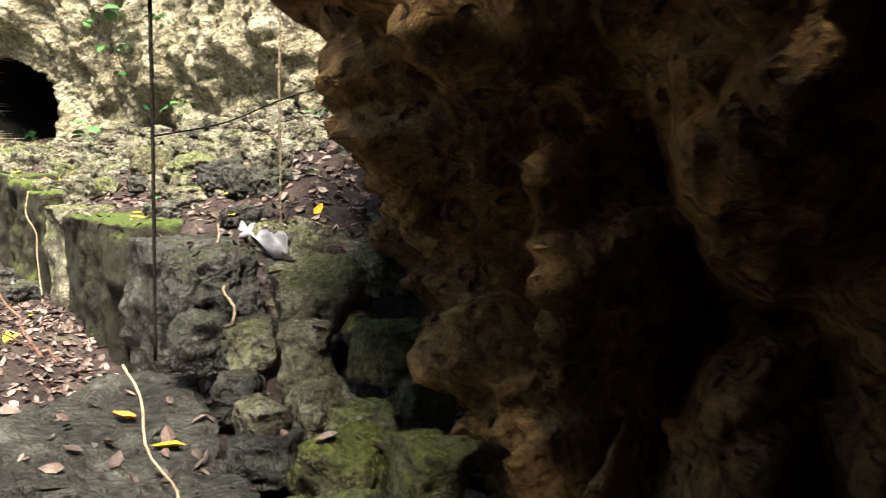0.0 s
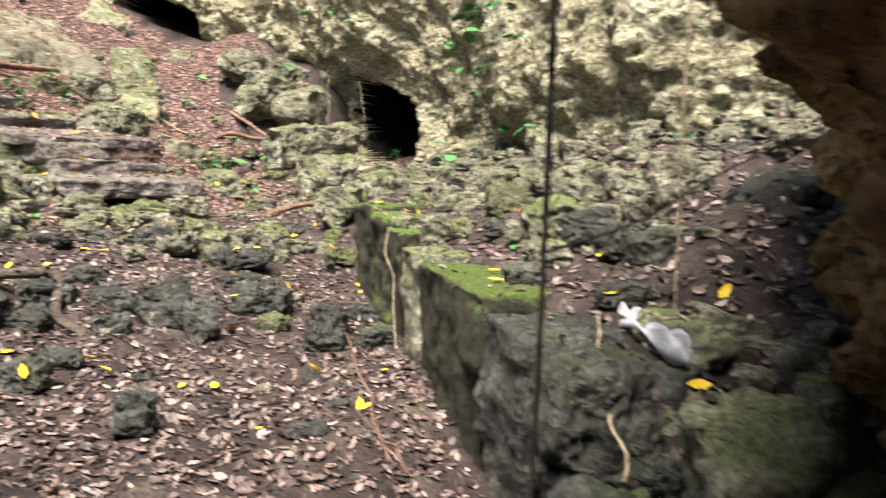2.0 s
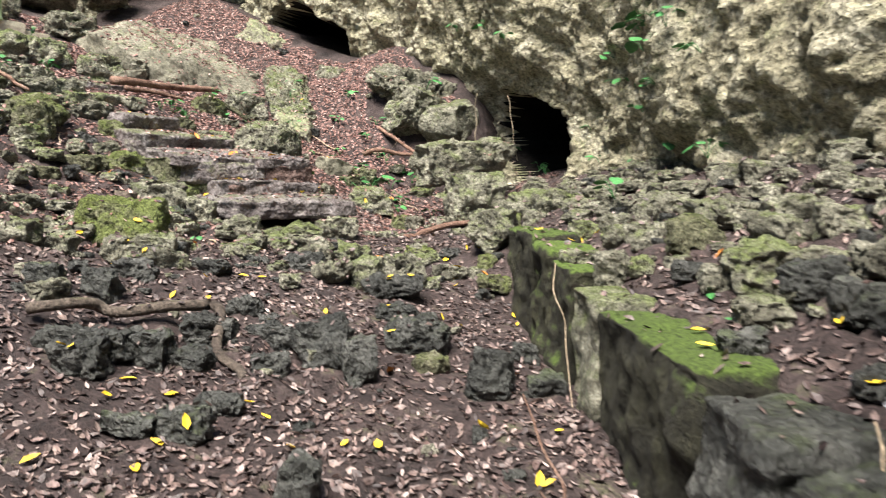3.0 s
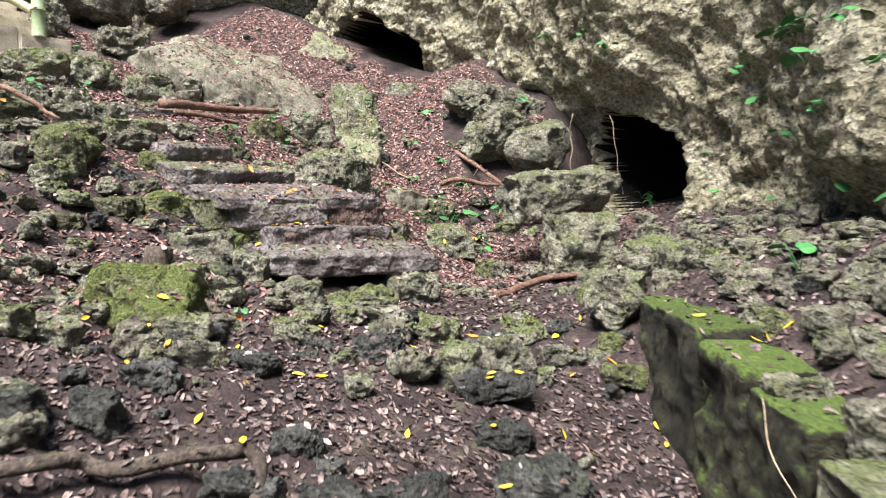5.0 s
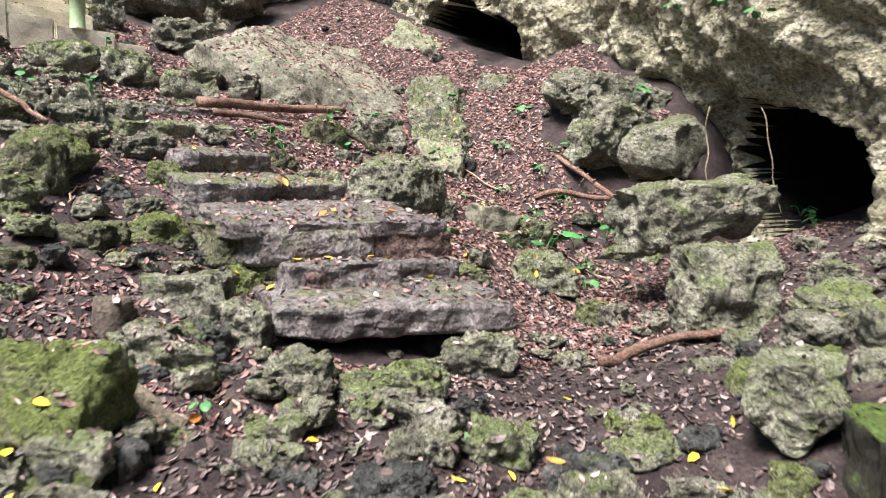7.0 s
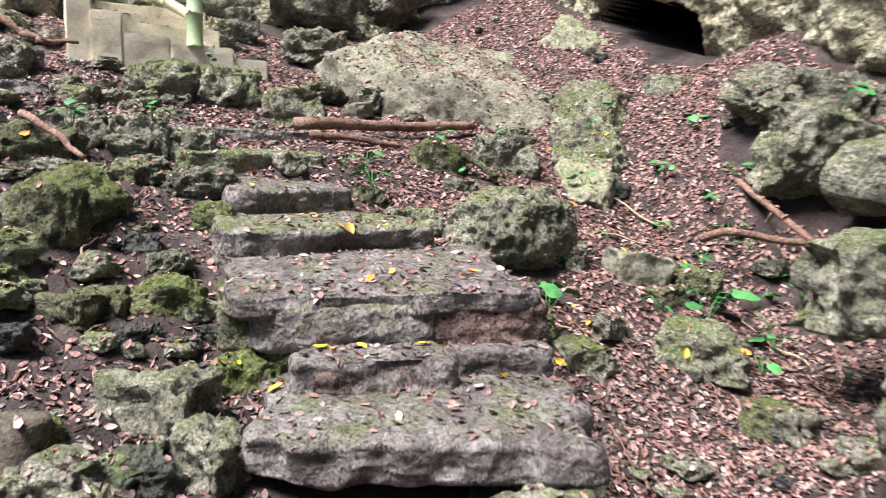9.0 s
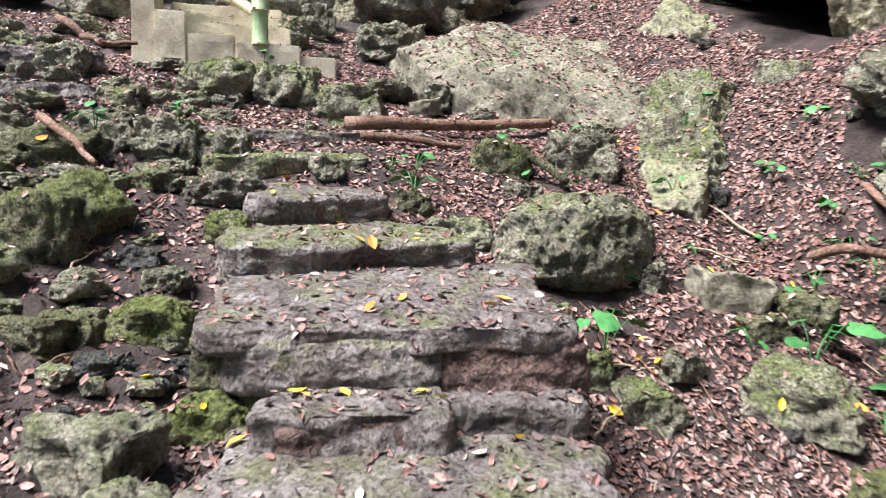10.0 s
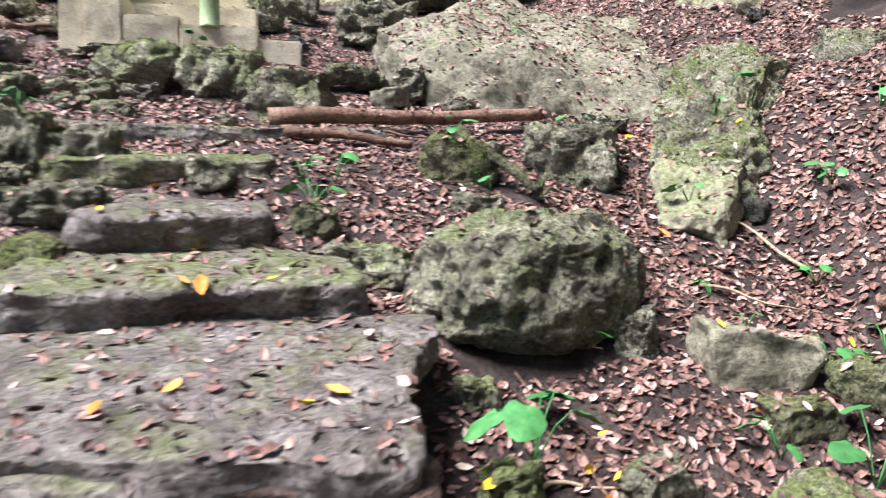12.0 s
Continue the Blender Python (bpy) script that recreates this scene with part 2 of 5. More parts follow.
def block_mesh(name, mat, seed, half, edge=0.1, face=0.014, power=14, n=36, bed=0.0):
    """A hewn slab or block: flat faces, worn edges, an uneven outline."""
    g = np.linspace(-1, 1, n)
    A, B = [v.ravel() for v in np.meshgrid(g, g, indexing="ij")]
    one = np.ones_like(A)
    ids = np.arange(n * n).reshape(n, n)
    quad = np.stack([ids[:-1, :-1], ids[1:, :-1], ids[1:, 1:], ids[:-1, 1:]], -1).reshape(-1, 4)
    V, Fc = [], []
    for i, (p, flip) in enumerate([((A, B, one), 0), ((A, B, -one), 1), ((A, one, B), 1), ((A, -one, B), 0), ((one, A, B), 0), ((-one, A, B), 1)]):
        V.append(np.stack(p, 1))
        q = quad + i * n * n
        Fc += (q[:, ::-1] if flip else q).tolist()
    q = np.concatenate(V)
    q = q / ((np.abs(q) ** power).sum(1) ** (1 / power))[:, None]
    nrm = np.sign(q) * np.abs(q) ** (power - 1)
    nrm /= np.linalg.norm(nrm, axis=1)[:, None]
    h = np.array(half)
    w = q * h
    ring = np.stack([w[:, 0] * 2.6, w[:, 1] * 2.6, w[:, 2] * 1.5], 1) + seed * 3.7
    grow = 1 + edge * fbm(ring, 3, seed) * 1.6 * (np.maximum(np.abs(q[:, 0]), np.abs(q[:, 1])) ** 4)
    w[:, 0] *= grow
    w[:, 1] *= grow
    f1, f2 = cells(w * 16 + seed, seed)
    side = 1 - np.abs(nrm[:, 2])
    d = face * (fbm(w * 5 + seed, 5, seed) * (1 + 1.6 * side) * 1.6 - 0.7 * np.clip(0.4 - f1, 0, 1)) - 0.05 * np.clip(fbm(w * 2.5 + seed * 2, 3, seed + 4) - 0.12, 0, 1) * (0.3 + side)
    if bed:
        beds = np.stack([w[:, 0] * 2.2, w[:, 1] * 2.2, w[:, 2] * 10], 1) + seed
        chip = np.stack([w[:, 0] * 7, w[:, 1] * 7, w[:, 2] * 11], 1) + seed * 5
        c1, c2 = cells(chip, seed + 2)
        rim = np.maximum(np.abs(q[:, 0]), np.abs(q[:, 1])) ** 10
        d = d + bed * side * (1.5 * fbm(beds, 3, seed + 1) - 1.2 * np.clip(0.5 - c1, 0, 1)) - 0.5 * bed * rim * (1 - side) * np.clip(0.6 - c1, 0, 1)
        d = d - 0.012 * (1 - side) * (np.clip(fbm(w * 3.5 + seed, 4, seed + 8) * 1.6, -0.6, 0.6) + 1.5 * np.clip(0.06 - (c2 - c1), 0, 1) * 6)
    _, first, same = np.unique(np.round(q * 1e5).astype(np.int64), axis=0, return_index=True, return_inverse=True)
    return mesh_of(name, (w + nrm * d[:, None])[first], same.ravel()[np.array(Fc)].tolist(), mat)


def tube(name, pts, radii, mat, sides=8, wobble=0.0, seed=0):
    """A tapering tube along points."""
    pts = [Vector(p) for p in pts]
    r = random.Random(seed)
    verts, faces = [], []
    for i, p in enumerate(pts):
        t = (pts[min(i + 1, len(pts) - 1)] - pts[max(i - 1, 0)]).normalized()
        a = t.orthogonal().normalized() if i == 0 else (a - t * a.dot(t)).normalized()
        b = t.cross(a)
        rad = radii[min(i, len(radii) - 1)]
        for s in range(sides):
            an = 2 * math.pi * s / sides
            k = rad * (1 + wobble * r.uniform(-1, 1))
            verts.append(tuple(p + (a * math.cos(an) + b * math.sin(an)) * k))
    for i in range(len(pts) - 1):
        for s in range(sides):
            faces.append((i * sides + s, i * sides + (s + 1) % sides, (i + 1) * sides + (s + 1) % sides, (i + 1) * sides + s))
    faces += [tuple(reversed(range(sides))), tuple(range((len(pts) - 1) * sides, len(pts) * sides))]
    return mesh_of(name, verts, faces, mat)


def winding(a, b, n, sway, seed, sag=0.0):
    """Points of a crooked line from a to b."""
    r = random.Random(seed)
    ph = [r.uniform(0, 6.28) for _ in range(6)]
    out = []
    for i in range(n):
        t = i / (n - 1)
        w = sway * math.sin(math.pi * min(1, 0.15 + t)) 
        p = Vector(a).lerp(Vector(b), t)
        p += Vector((math.sin(5 * t + ph[0]) + 0.5 * math.sin(13 * t + ph[1]), math.sin(6 * t + ph[2]) + 0.5 * math.sin(11 * t + ph[3]), 0.6 * math.sin(7 * t + ph[4]))) * w
        p.z -= sag * 4 * t * (1 - t)
        out.append(p)
    return out


# ---- ground ----
def ground(x, y):
    x, y = np.asarray(x, float), np.asarray(y, float)
    d = -x
    p = np.interp(d, [-4, 0, 1, 1.6, 2.7, 3.2, 4.2, 5.0, 5.7, 6.5, 7.0, 8.4, 9.4, 10.6, 11.6, 14, 20], [0.3, 0.42, 0.72, 0.86, 0.9, 0.98, 1.23, 1.37, 1.5, 1.8, 2.05, 2.82, 3.17, 3.64, 4.12, 5.0, 7.5])
    p = p + 0.3 * np.maximum(0, 3.4 - y) * smooth(d, 3.9, 5.5) * (y < 3.4)
    p = p + 0.9 * np.clip(y - 8.3, 0, 1.7) * smooth(d, 5.5, 6.6) * (1 - 0.4 * smooth(d, 7.5, 8.8))
    p = p - 0.16 * smooth(d, 4.3, 5.6) * (1 - smooth(d, 5.9, 7.0)) * smooth(y, 6.0, 6.5)
    q = (x + 1.2) * 0.797 + (y - 2.8) * 0.604
    a = (x + 1.2) * -0.604 + (y - 2.8) * 0.797
    terrace = 1.26 + 0.3 * np.clip(q, 0, 2.5) + 0.05 * a
    ramp = 0.06 + 0.9 * smooth(a, 3.2, 4.4)
    mask = smooth(q - 0.2 + 0.6 * smooth(a, 3.2, 4.4), -ramp, ramp) * smooth(a, -1.7, -0.1)
    pile = smooth(x, -1.0, -0.65) * (1 - smooth(x, 0.3, 0.7)) * smooth(y, 1.15, 1.45) * (1 - smooth(y, 3.2, 3.7))
    p = p + mask * np.maximum(terrace - p, 0)
    return p + pile * np.maximum(0.74 + 0.14 * np.clip(y - 1.5, 0, 2) - p, 0)


def rubble_density(x, y):
    q = (x + 1.2) * 0.797 + (y - 2.8) * 0.604
    left = smooth(-x, 4.3, 5.2) * (1 - smooth(y, 4.7, 5.1)) * (1 - 0.5 * smooth(-x, 9.0, 10.5))
    row = np.exp(-((y - 3.25 + 0.12 * (x + 3)) / 0.4) ** 2) * smooth(-x, 1.7, 2.2) * 0.9
    terrace = smooth(q, 0.35, 0.5) * 0.9 * (1 - smooth(-x, 3.5, 5.0))
    slope = 0.12 * smooth(-x, 4.2, 5.0)
    path = 0.3 * smooth(-x, 3.0, 4.0) * (1 - smooth(-x, 5.5, 6.5))
    start = 0.9 * smooth(x, -0.9, -0.4) * (1 - smooth(y, 3.2, 3.8))
    return np.maximum.reduce([left, row, terrace, slope, path, start])


def ground_rough(x, y):
    z = ground(x, y)
    pt = np.stack([x, y, np.zeros_like(x)], 1)
    warp = pt + 0.12 * np.stack([fbm(pt * 3, 2, 5), fbm(pt * 3 + 8, 2, 5), 0 * x], 1)
    f1, f2 = cells(warp * 4.5, 61)
    lump = (0.55 - f1) + 0.5 * np.clip(f2 - f1, 0, 0.3)
    return z + 0.05 * fbm(pt * 1.7, 4, 3) + 0.03 * fbm(pt * 9, 3, 8) + 0.13 * lump * np.clip(rubble_density(x, y) - 0.1, 0, 1) * (x > -12.5) * (np.abs(y - 5.5) < 6)


def spread(lo, hi, fine_lo, fine_hi, step, coarse):
    return np.concatenate([np.arange(lo, fine_lo, coarse), np.arange(fine_lo, fine_hi, step), np.arange(fine_hi, hi + coarse, coarse)])


gx = spread(-40, 30, -12.5, 1.0, 0.03, 0.9)
gy = spread(-30, 40, 0.6, 10.2, 0.03, 0.9)
X, Y = np.meshgrid(gx, gy, indexing="ij")
Z = ground_rough(X.ravel(), Y.ravel())
gverts = np.stack([X.ravel(), Y.ravel(), Z], 1)
nx, ny = len(gx), len(gy)
ids = np.arange(nx * ny).reshape(nx, ny)
gfaces = np.stack([ids[:-1, :-1], ids[1:, :-1], ids[1:, 1:], ids[:-1, 1:]], -1).reshape(-1, 4).tolist()
tagged(new("ground", mesh_of("ground", gverts, gfaces, soil_mat)), "dark trodden soil of a ravine floor sloping up", "ground", kind="structure")


# ---- cliff with its caves ----
def sheet(name, path, z0, z1, step, shape, mat, closed_back=3.0, inside=None):
    """A rock face along a plan line; shape(u, z, place) gives the offset outwards. Its back is closed far behind."""
    path = np.array(path, float)
    seg = np.linalg.norm(np.diff(path, axis=0), axis=1)
    at = np.concatenate([[0], np.cumsum(seg)])
    u = np.arange(0, at[-1], step)
    px, py = np.interp(u, at, path[:, 0]), np.interp(u, at, path[:, 1])
    k = np.ones(25) / 25
    px = np.convolve(np.pad(px, 12, "edge"), k, "valid")
    py = np.convolve(np.pad(py, 12, "edge"), k, "valid")
    tx, ty = np.gradient(px), np.gradient(py)
    ln = np.hypot(tx, ty)
    ox, oy = ty / ln, -tx / ln
    z = np.arange(z0, z1, step)
    U, V = np.meshgrid(np.arange(len(u)), z, indexing="ij")
    U, V = U.ravel(), V.ravel()
    place = np.stack([px[U], py[U], V], 1)
    off = shape(u[U], V, place)
    out = place + np.stack([ox[U] * off, oy[U] * off, 0.25 * 0.1 * fbm(place * 3, 3, 77)], 1)
    a, b = len(u), len(z)
    ids = np.arange(a * b).reshape(a, b)
    faces = np.stack([ids[:-1, :-1], ids[1:, :-1], ids[1:, 1:], ids[:-1, 1:]], -1).reshape(-1, 4).tolist()
    grid = off.reshape(a, b)
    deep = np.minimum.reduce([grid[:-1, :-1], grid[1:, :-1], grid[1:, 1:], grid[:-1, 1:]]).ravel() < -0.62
    n0 = len(out)
    back = [(px[i] - ox[i] * closed_back, py[i] - oy[i] * closed_back, h) for i in (0, a // 2, a - 1) for h in (z0, z1)]
    out = np.concatenate([out, np.array(back)])
    top, bot = ids[:, -1].tolist(), ids[:, 0].tolist()
    faces += [tuple(top[:a // 2 + 1]) + (n0 + 3, n0 + 1), tuple(top[a // 2:]) + (n0 + 5, n0 + 3)]
    faces += [(n0, n0 + 1, n0 + 3, n0 + 2), (n0 + 2, n0 + 3, n0 + 5, n0 + 4)]
    faces += [tuple(ids[0, :].tolist()) + (n0 + 1, n0), tuple(ids[-1, :].tolist()) + (n0 + 5, n0 + 4)]
    me = mesh_of(name, out, faces, mat)
    # deep faces take the second slot, cave shade put into their colour
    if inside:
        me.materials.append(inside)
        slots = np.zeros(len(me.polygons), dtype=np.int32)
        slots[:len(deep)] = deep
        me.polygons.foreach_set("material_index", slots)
    return me


def karst(p, big, mid, pit, seed):
    w = p + 0.25 * np.stack([fbm(p * 1.3, 3, seed), fbm(p * 1.3 + 7, 3, seed), fbm(p * 1.3 + 3, 3, seed)], 1)
    f1, f2 = cells(w * 3.2, seed)
    g1, g2 = cells(w * 8.5, seed + 9)
    return big * fbm(p * 0.7, 3, seed + 4) + mid * fbm(p * 2.6, 4, seed + 5) - pit * np.clip(0.6 - f1, 0, 1) * 1.5 - 0.8 * pit * np.clip(0.55 - g1, 0, 1) * 1.8 + 0.55 * pit * fbm(p * 16, 2, seed + 6)


CLIFF = [(5.0, 3.6), (2.2, 5.2), (0.3, 5.7), (-1.0, 6.0), (-2.0, 6.7), (-3.2, 8.1), (-4.4, 8.9), (-5.6, 9.7), (-6.9, 10.3), (-8.3, 10.6), (-9.6, 10.3), (-10.6, 10.6), (-12.0, 10.2), (-13.2, 9.0), (-13.6, 7.5), (-14.0, 5.0), (-15, 1), (-16, -4)]


def cave_hole(x, y, z, cx, cy, cz, w, h, depth, seed, tilt=0.0):
    du = np.hypot(x - cx, y - cy) * np.sign((cx - x) + 1e-6)
    dz = z - cz - tilt * du
    r = np.sqrt((du / w) ** 2 + (dz / h) ** 2) + 0.3 * fbm(np.stack([x, y, z], 1) * 2.2, 3, seed)
    return -depth * smooth(-r, -1.08, -0.86)


def cliff_shape(u, z, p):
    c1, c2 = cells(p * 15 + 0.6 * np.stack([fbm(p * 5, 2, 3), fbm(p * 5 + 4, 2, 3), fbm(p * 5 + 9, 2, 3)], 1), 33)
    off = karst(p, 0.55, 0.2, 0.1, 21) - 0.06 * np.clip(0.5 - c1, 0, 1)
    x, y = p[:, 0], p[:, 1]
    off += 0.10 * np.maximum(z - 2.2, 0) * smooth(-x, -1, 3)
    # bulge that overhangs the caves
    off += 0.5 * smooth(z, 2.9, 4.0) * smooth(-x, 4.2, 5.5) * (1 - smooth(-x, 9.0, 10.5))
    off += cave_hole(x, y, z, -5.3, 9.5, 2.45, 0.85, 0.55, 5.2, 5, 0.3)
    off += cave_hole(x, y, z, -9.8, 10.35, 4.2, 0.95, 0.55, 5.2, 6, 0.3)
    off += cave_hole(x, y, z, -12.5, 9.8, 5.4, 1.2, 0.6, 5.2, 7)
    return off


tagged(new("cliff", sheet("cliff", CLIFF[::-1], 0.2, 7.2, 0.035, cliff_shape, cliff_mat, 6.0, cave_shade_mat)), "pale pitted limestone cliff with moss and dark cave mouths", "cliff", kind="structure")


# ---- overhang at the start ----
# From (1.4, -0.7) on: unseen enclosure, added to block skylight from behind.
HANG = [(0.7, 4.2), (0.25, 3.6), (-0.22, 3.1), (-0.24, 2.6), (-0.14, 1.9), (-0.06, 1.35), (0.16, 1.12), (0.5, 1.02), (1.0, 0.75), (1.35, 0.2), (1.4, -0.7), (1.0, -1.8), (0.0, -2.5), (-1.4, -2.5), (-2.6, -1.9), (-3.4, -0.9)]


def hang_shape(u, z, p):
    w = p + 0.12 * np.stack([fbm(p * 2.4, 3, 51), fbm(p * 2.4 + 7, 3, 51), fbm(p * 2.4 + 3, 3, 51)], 1)
    f1, f2 = cells(w * np.array([3.4, 3.4, 2.3]), 52)
    g1, g2 = cells(w * np.array([8.5, 8.5, 6.5]), 53)
    h1, h2 = cells(w * 19, 54)
    knob = 0.5 * (0.28 - f1 * f1) + 0.22 * (0.28 - g1 * g1) + 0.09 * (0.28 - h1 * h1)
    off = knob + 0.14 * fbm(p * 1.8, 4, 55) - 0.2 * smooth(fbm(p * np.array([4.2, 4.2, 2.8]) + 4, 3, 56), 0.08, 0.3) + 0.03 * fbm(p * 22, 2, 91)
    near = smooth(1.7 - p[:, 1], 0, 0.4)
    lean = 0.62 * np.clip(z - 1.35, 0, 1.0) - 0.5 * np.maximum(z - 2.5, 0) * (1 - near)
    return off + lean * (0.45 + 0.55 * near) - 0.3 * np.maximum(1.35 - z, 0) - 0.14


tagged(new("overhang", sheet("overhang", HANG, 0.0, 3.4, 0.025, hang_shape, cave_mat, 2.5)), "dark pitted limestone overhang at a cave mouth", "rock", kind="structure")


# ---- rocks ----
def rock(name, mat, x, y, z, size, rz=0.0, seed=0, rx=0.0, ry=0.0, label="", category="rock", group="", **kw):
    """A rock of its own mesh, its middle at x, y, z."""
    ob = new(name, rock_mesh(name, mat, seed or int(abs(x * 971 + y * 577)), size, **kw))
    ob.matrix_basis = pose(x, y, z, rx, ry, rz)
    return tagged(ob, label, category, group)


# stairs
steps = tagged(new("stone_stairs"), "worn stone stairs with leaves on the treads", "stairs")
steps.location = (-5.6, 5.5, 1.4)


def step(x, y, top, depth, width, thick, rz, seed, mat=step_mat, name="step", rx=0, ry=0, label="", **kw):
    ob = part(name, block_mesh(name, mat, seed, (depth / 2, width / 2, thick / 2), n=54, bed=0.016, **kw), steps, label)
    ob.matrix_basis = pose(x + 5.6, y - 5.5, top - thick / 2 - 1.4, rx, ry, rz)
    return ob


step(-5.74, 5.6, 1.76, 0.8, 1.3, 0.18, -27, 1, ry=4, edge=0.2, power=7, label="thick undercut slab of the lowest step")
step(-6.12, 5.55, 1.9, 0.5, 0.62, 0.2, -16, 2, label="worn grey tread")
step(-6.16, 6.12, 1.88, 0.5, 0.5, 0.2, -16, 22)
step(-5.95, 5.52, 1.855, 0.1, 0.5, 0.1, -16, 23, red_stone_mat, "riser_stone", label="red-brown riser stone")
step(-6.7, 5.78, 2.18, 1.1, 1.42, 0.1, -14, 3, ry=8, edge=0.1, label="broad flat landing slab")
step(-6.36, 5.55, 2.07, 0.3, 0.78, 0.22, -14, 24, power=6, edge=0.2, name="riser_stone", label="long olive riser stone")
step(-6.2, 6.14, 2.05, 0.3, 0.62, 0.24, -14, 25, red_stone_mat, power=6, edge=0.2, name="riser_stone", label="red-brown riser stone")
step(-6.75, 5.2, 2.1, 0.7, 0.3, 0.25, -8, 26, moss_mat, "edge_stone", label="mossy edge stone")
step(-7.45, 5.75, 2.4, 0.68, 1.12, 0.26, 2, 4, ry=8, edge=0.12)
step(-7.17, 5.78, 2.3, 0.12, 0.9, 0.2, 2, 27, red_stone_mat, "riser_stone")
step(-7.95, 5.65, 2.61, 0.66, 0.76, 0.28, 0, 5, ry=8, edge=0.14)
step(-7.68, 5.65, 2.53, 0.12, 0.6, 0.2, 0, 28, red_stone_mat, "riser_stone")
step(-8.45, 5.55, 2.84, 0.66, 1.0, 0.28, 4, 6, rock_mat, ry=8, edge=0.14)
step(-9.0, 5.75, 3.0, 0.62, 1.9, 0.26, 4, 7, edge=0.12)
step(-9.6, 4.2, 3.32, 0.4, 0.9, 0.18, 5, 29)
step(-10.3, 3.9, 3.68, 0.4, 0.9, 0.18, 5, 30)

# low wall
low_wall = tagged(new("low_wall"), "low retaining wall of squared mossy stone blocks", "wall")
low_wall.location = (-1.2, 2.8, 0.9)
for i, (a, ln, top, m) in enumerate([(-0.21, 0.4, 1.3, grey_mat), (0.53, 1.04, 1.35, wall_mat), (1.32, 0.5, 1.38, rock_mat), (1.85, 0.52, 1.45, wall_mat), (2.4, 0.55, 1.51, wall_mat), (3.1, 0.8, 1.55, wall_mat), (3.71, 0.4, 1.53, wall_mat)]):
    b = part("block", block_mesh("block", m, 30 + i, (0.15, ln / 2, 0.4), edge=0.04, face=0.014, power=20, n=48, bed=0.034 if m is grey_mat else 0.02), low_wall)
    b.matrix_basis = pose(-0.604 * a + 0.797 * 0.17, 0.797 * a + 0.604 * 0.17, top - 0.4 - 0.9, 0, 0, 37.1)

# large rocks
rock("boulder", rock_mat, -7.34, 6.98, 2.3, (0.46, 0.62, 0.38), 20, 3, label="round mossy limestone boulder beside the stairs", boxy=0.25, rough=0.07, pit=0.1, sub=6, freq=2.8, facets=3)
rock("rock_hump", dome_mat, -10.45, 8.25, 3.42, (1.75, 2.0, 0.72), 5, 5, 0, 26, label="broad smooth limestone hump rising from the slope", boxy=0.3, rough=0.07, pit=0.015, sub=6, freq=5.5, facets=3)
rock("rock_ridge", rock_mat, -8.6, 8.58, 2.98, (1.15, 0.45, 0.42), -39, 8, 0, 36, label="steep weathered limestone rib on the slope", boxy=0.5, rough=0.12, pit=0.1, sub=6, freq=5)
rock("rock_ridge", dome_mat, -8.1, 8.12, 2.58, (0.6, 0.32, 0.28), -39, 9, 0, 34, label="low rounded limestone rib among leaves", boxy=0.5, rough=0.1, pit=0.04, sub=6, freq=3)
rock("rock", rock_mat, -8.6, 9.5, 3.5, (0.25, 0.38, 0.24), -20, 48, label="pitted grey limestone rock with patches of moss", group="loose rocks")
rock("long_rock", rock_mat, -7.08, 9.42, 3.2, (0.42, 0.85, 0.38), -27, 12, -13, 0, label="long pitted pale boulder lying below the cliff", boxy=0.6, rough=0.14, pit=0.16, sub=6, freq=3)
rock("angular_rock", rock_mat, -6.72, 9.2, 2.8, (0.42, 0.7, 0.42), -20, 71, -8, 0, label="weathered limestone rock under the long boulder", boxy=0.5, rough=0.13, pit=0.1, sub=6, freq=3)
rock("angular_rock", rock_mat, -6.2, 9.05, 2.68, (0.4, 0.55, 0.38), 10, 13, 10, 0, label="angular limestone block before the cave mouth", boxy=0.6, rough=0.12, pit=0.05)
rock("rock_ledge", rock_mat, -5.5, 8.3, 2.16, (0.42, 0.85, 0.34), -25, 14, 6, 0, label="long pitted ledge rock before the cave mouth", boxy=0.6, rough=0.12, pit=0.1, sub=6, freq=3)
rock("rock_block", rock_mat, -4.72, 7.3, 1.72, (0.32, 0.42, 0.38), -30, 15, 0, 0, label="squared limestone block with a moss-grown top", boxy=0.6, rough=0.12, pit=0.1, sub=6, freq=2.5)
rock("flat_rock", grey_mat, -0.86, 1.66, 0.8, (0.36, 0.62, 0.2), 32, 16, 0, -4, label="low flat dark damp rock beside the path", boxy=0.7, rough=0.12, pit=0.07, sub=6, freq=3)
rock("slab_rock", grey_mat, -0.2, 3.75, 1.6, (0.35, 0.45, 0.13), 20, 17, 18, -12, label="grey-blue tilted limestone slab over a dark hollow", boxy=0.7, rough=0.08, pit=0.04, sub=6, freq=2.5)
rock("block_rock", rock_mat, -3.72, 6.02, 1.5, (0.25, 0.28, 0.24), 20, 61, label="squared mossy limestone rock at the wall's far end", boxy=0.6, rough=0.12, pit=0.12, sub=6, freq=2.4)
rock("wall_end_rock", grey_mat, -0.72, 2.36, 1.16, (0.2, 0.2, 0.19), 30, 18, label="dark pitted limestone rock against the wall", boxy=0.5, rough=0.14, pit=0.12, sub=6, freq=2.2)
# Out of view: added over the start to keep skylight off the overhang.
rock("roof_rock", cave_mat, 0.3, -0.95, 2.85, (1.9, 1.7, 0.45), 8, 19, label="unseen low rock roof added to shade the cave mouth", boxy=0.6, rough=0.1, pit=0.08, sub=5, freq=3)
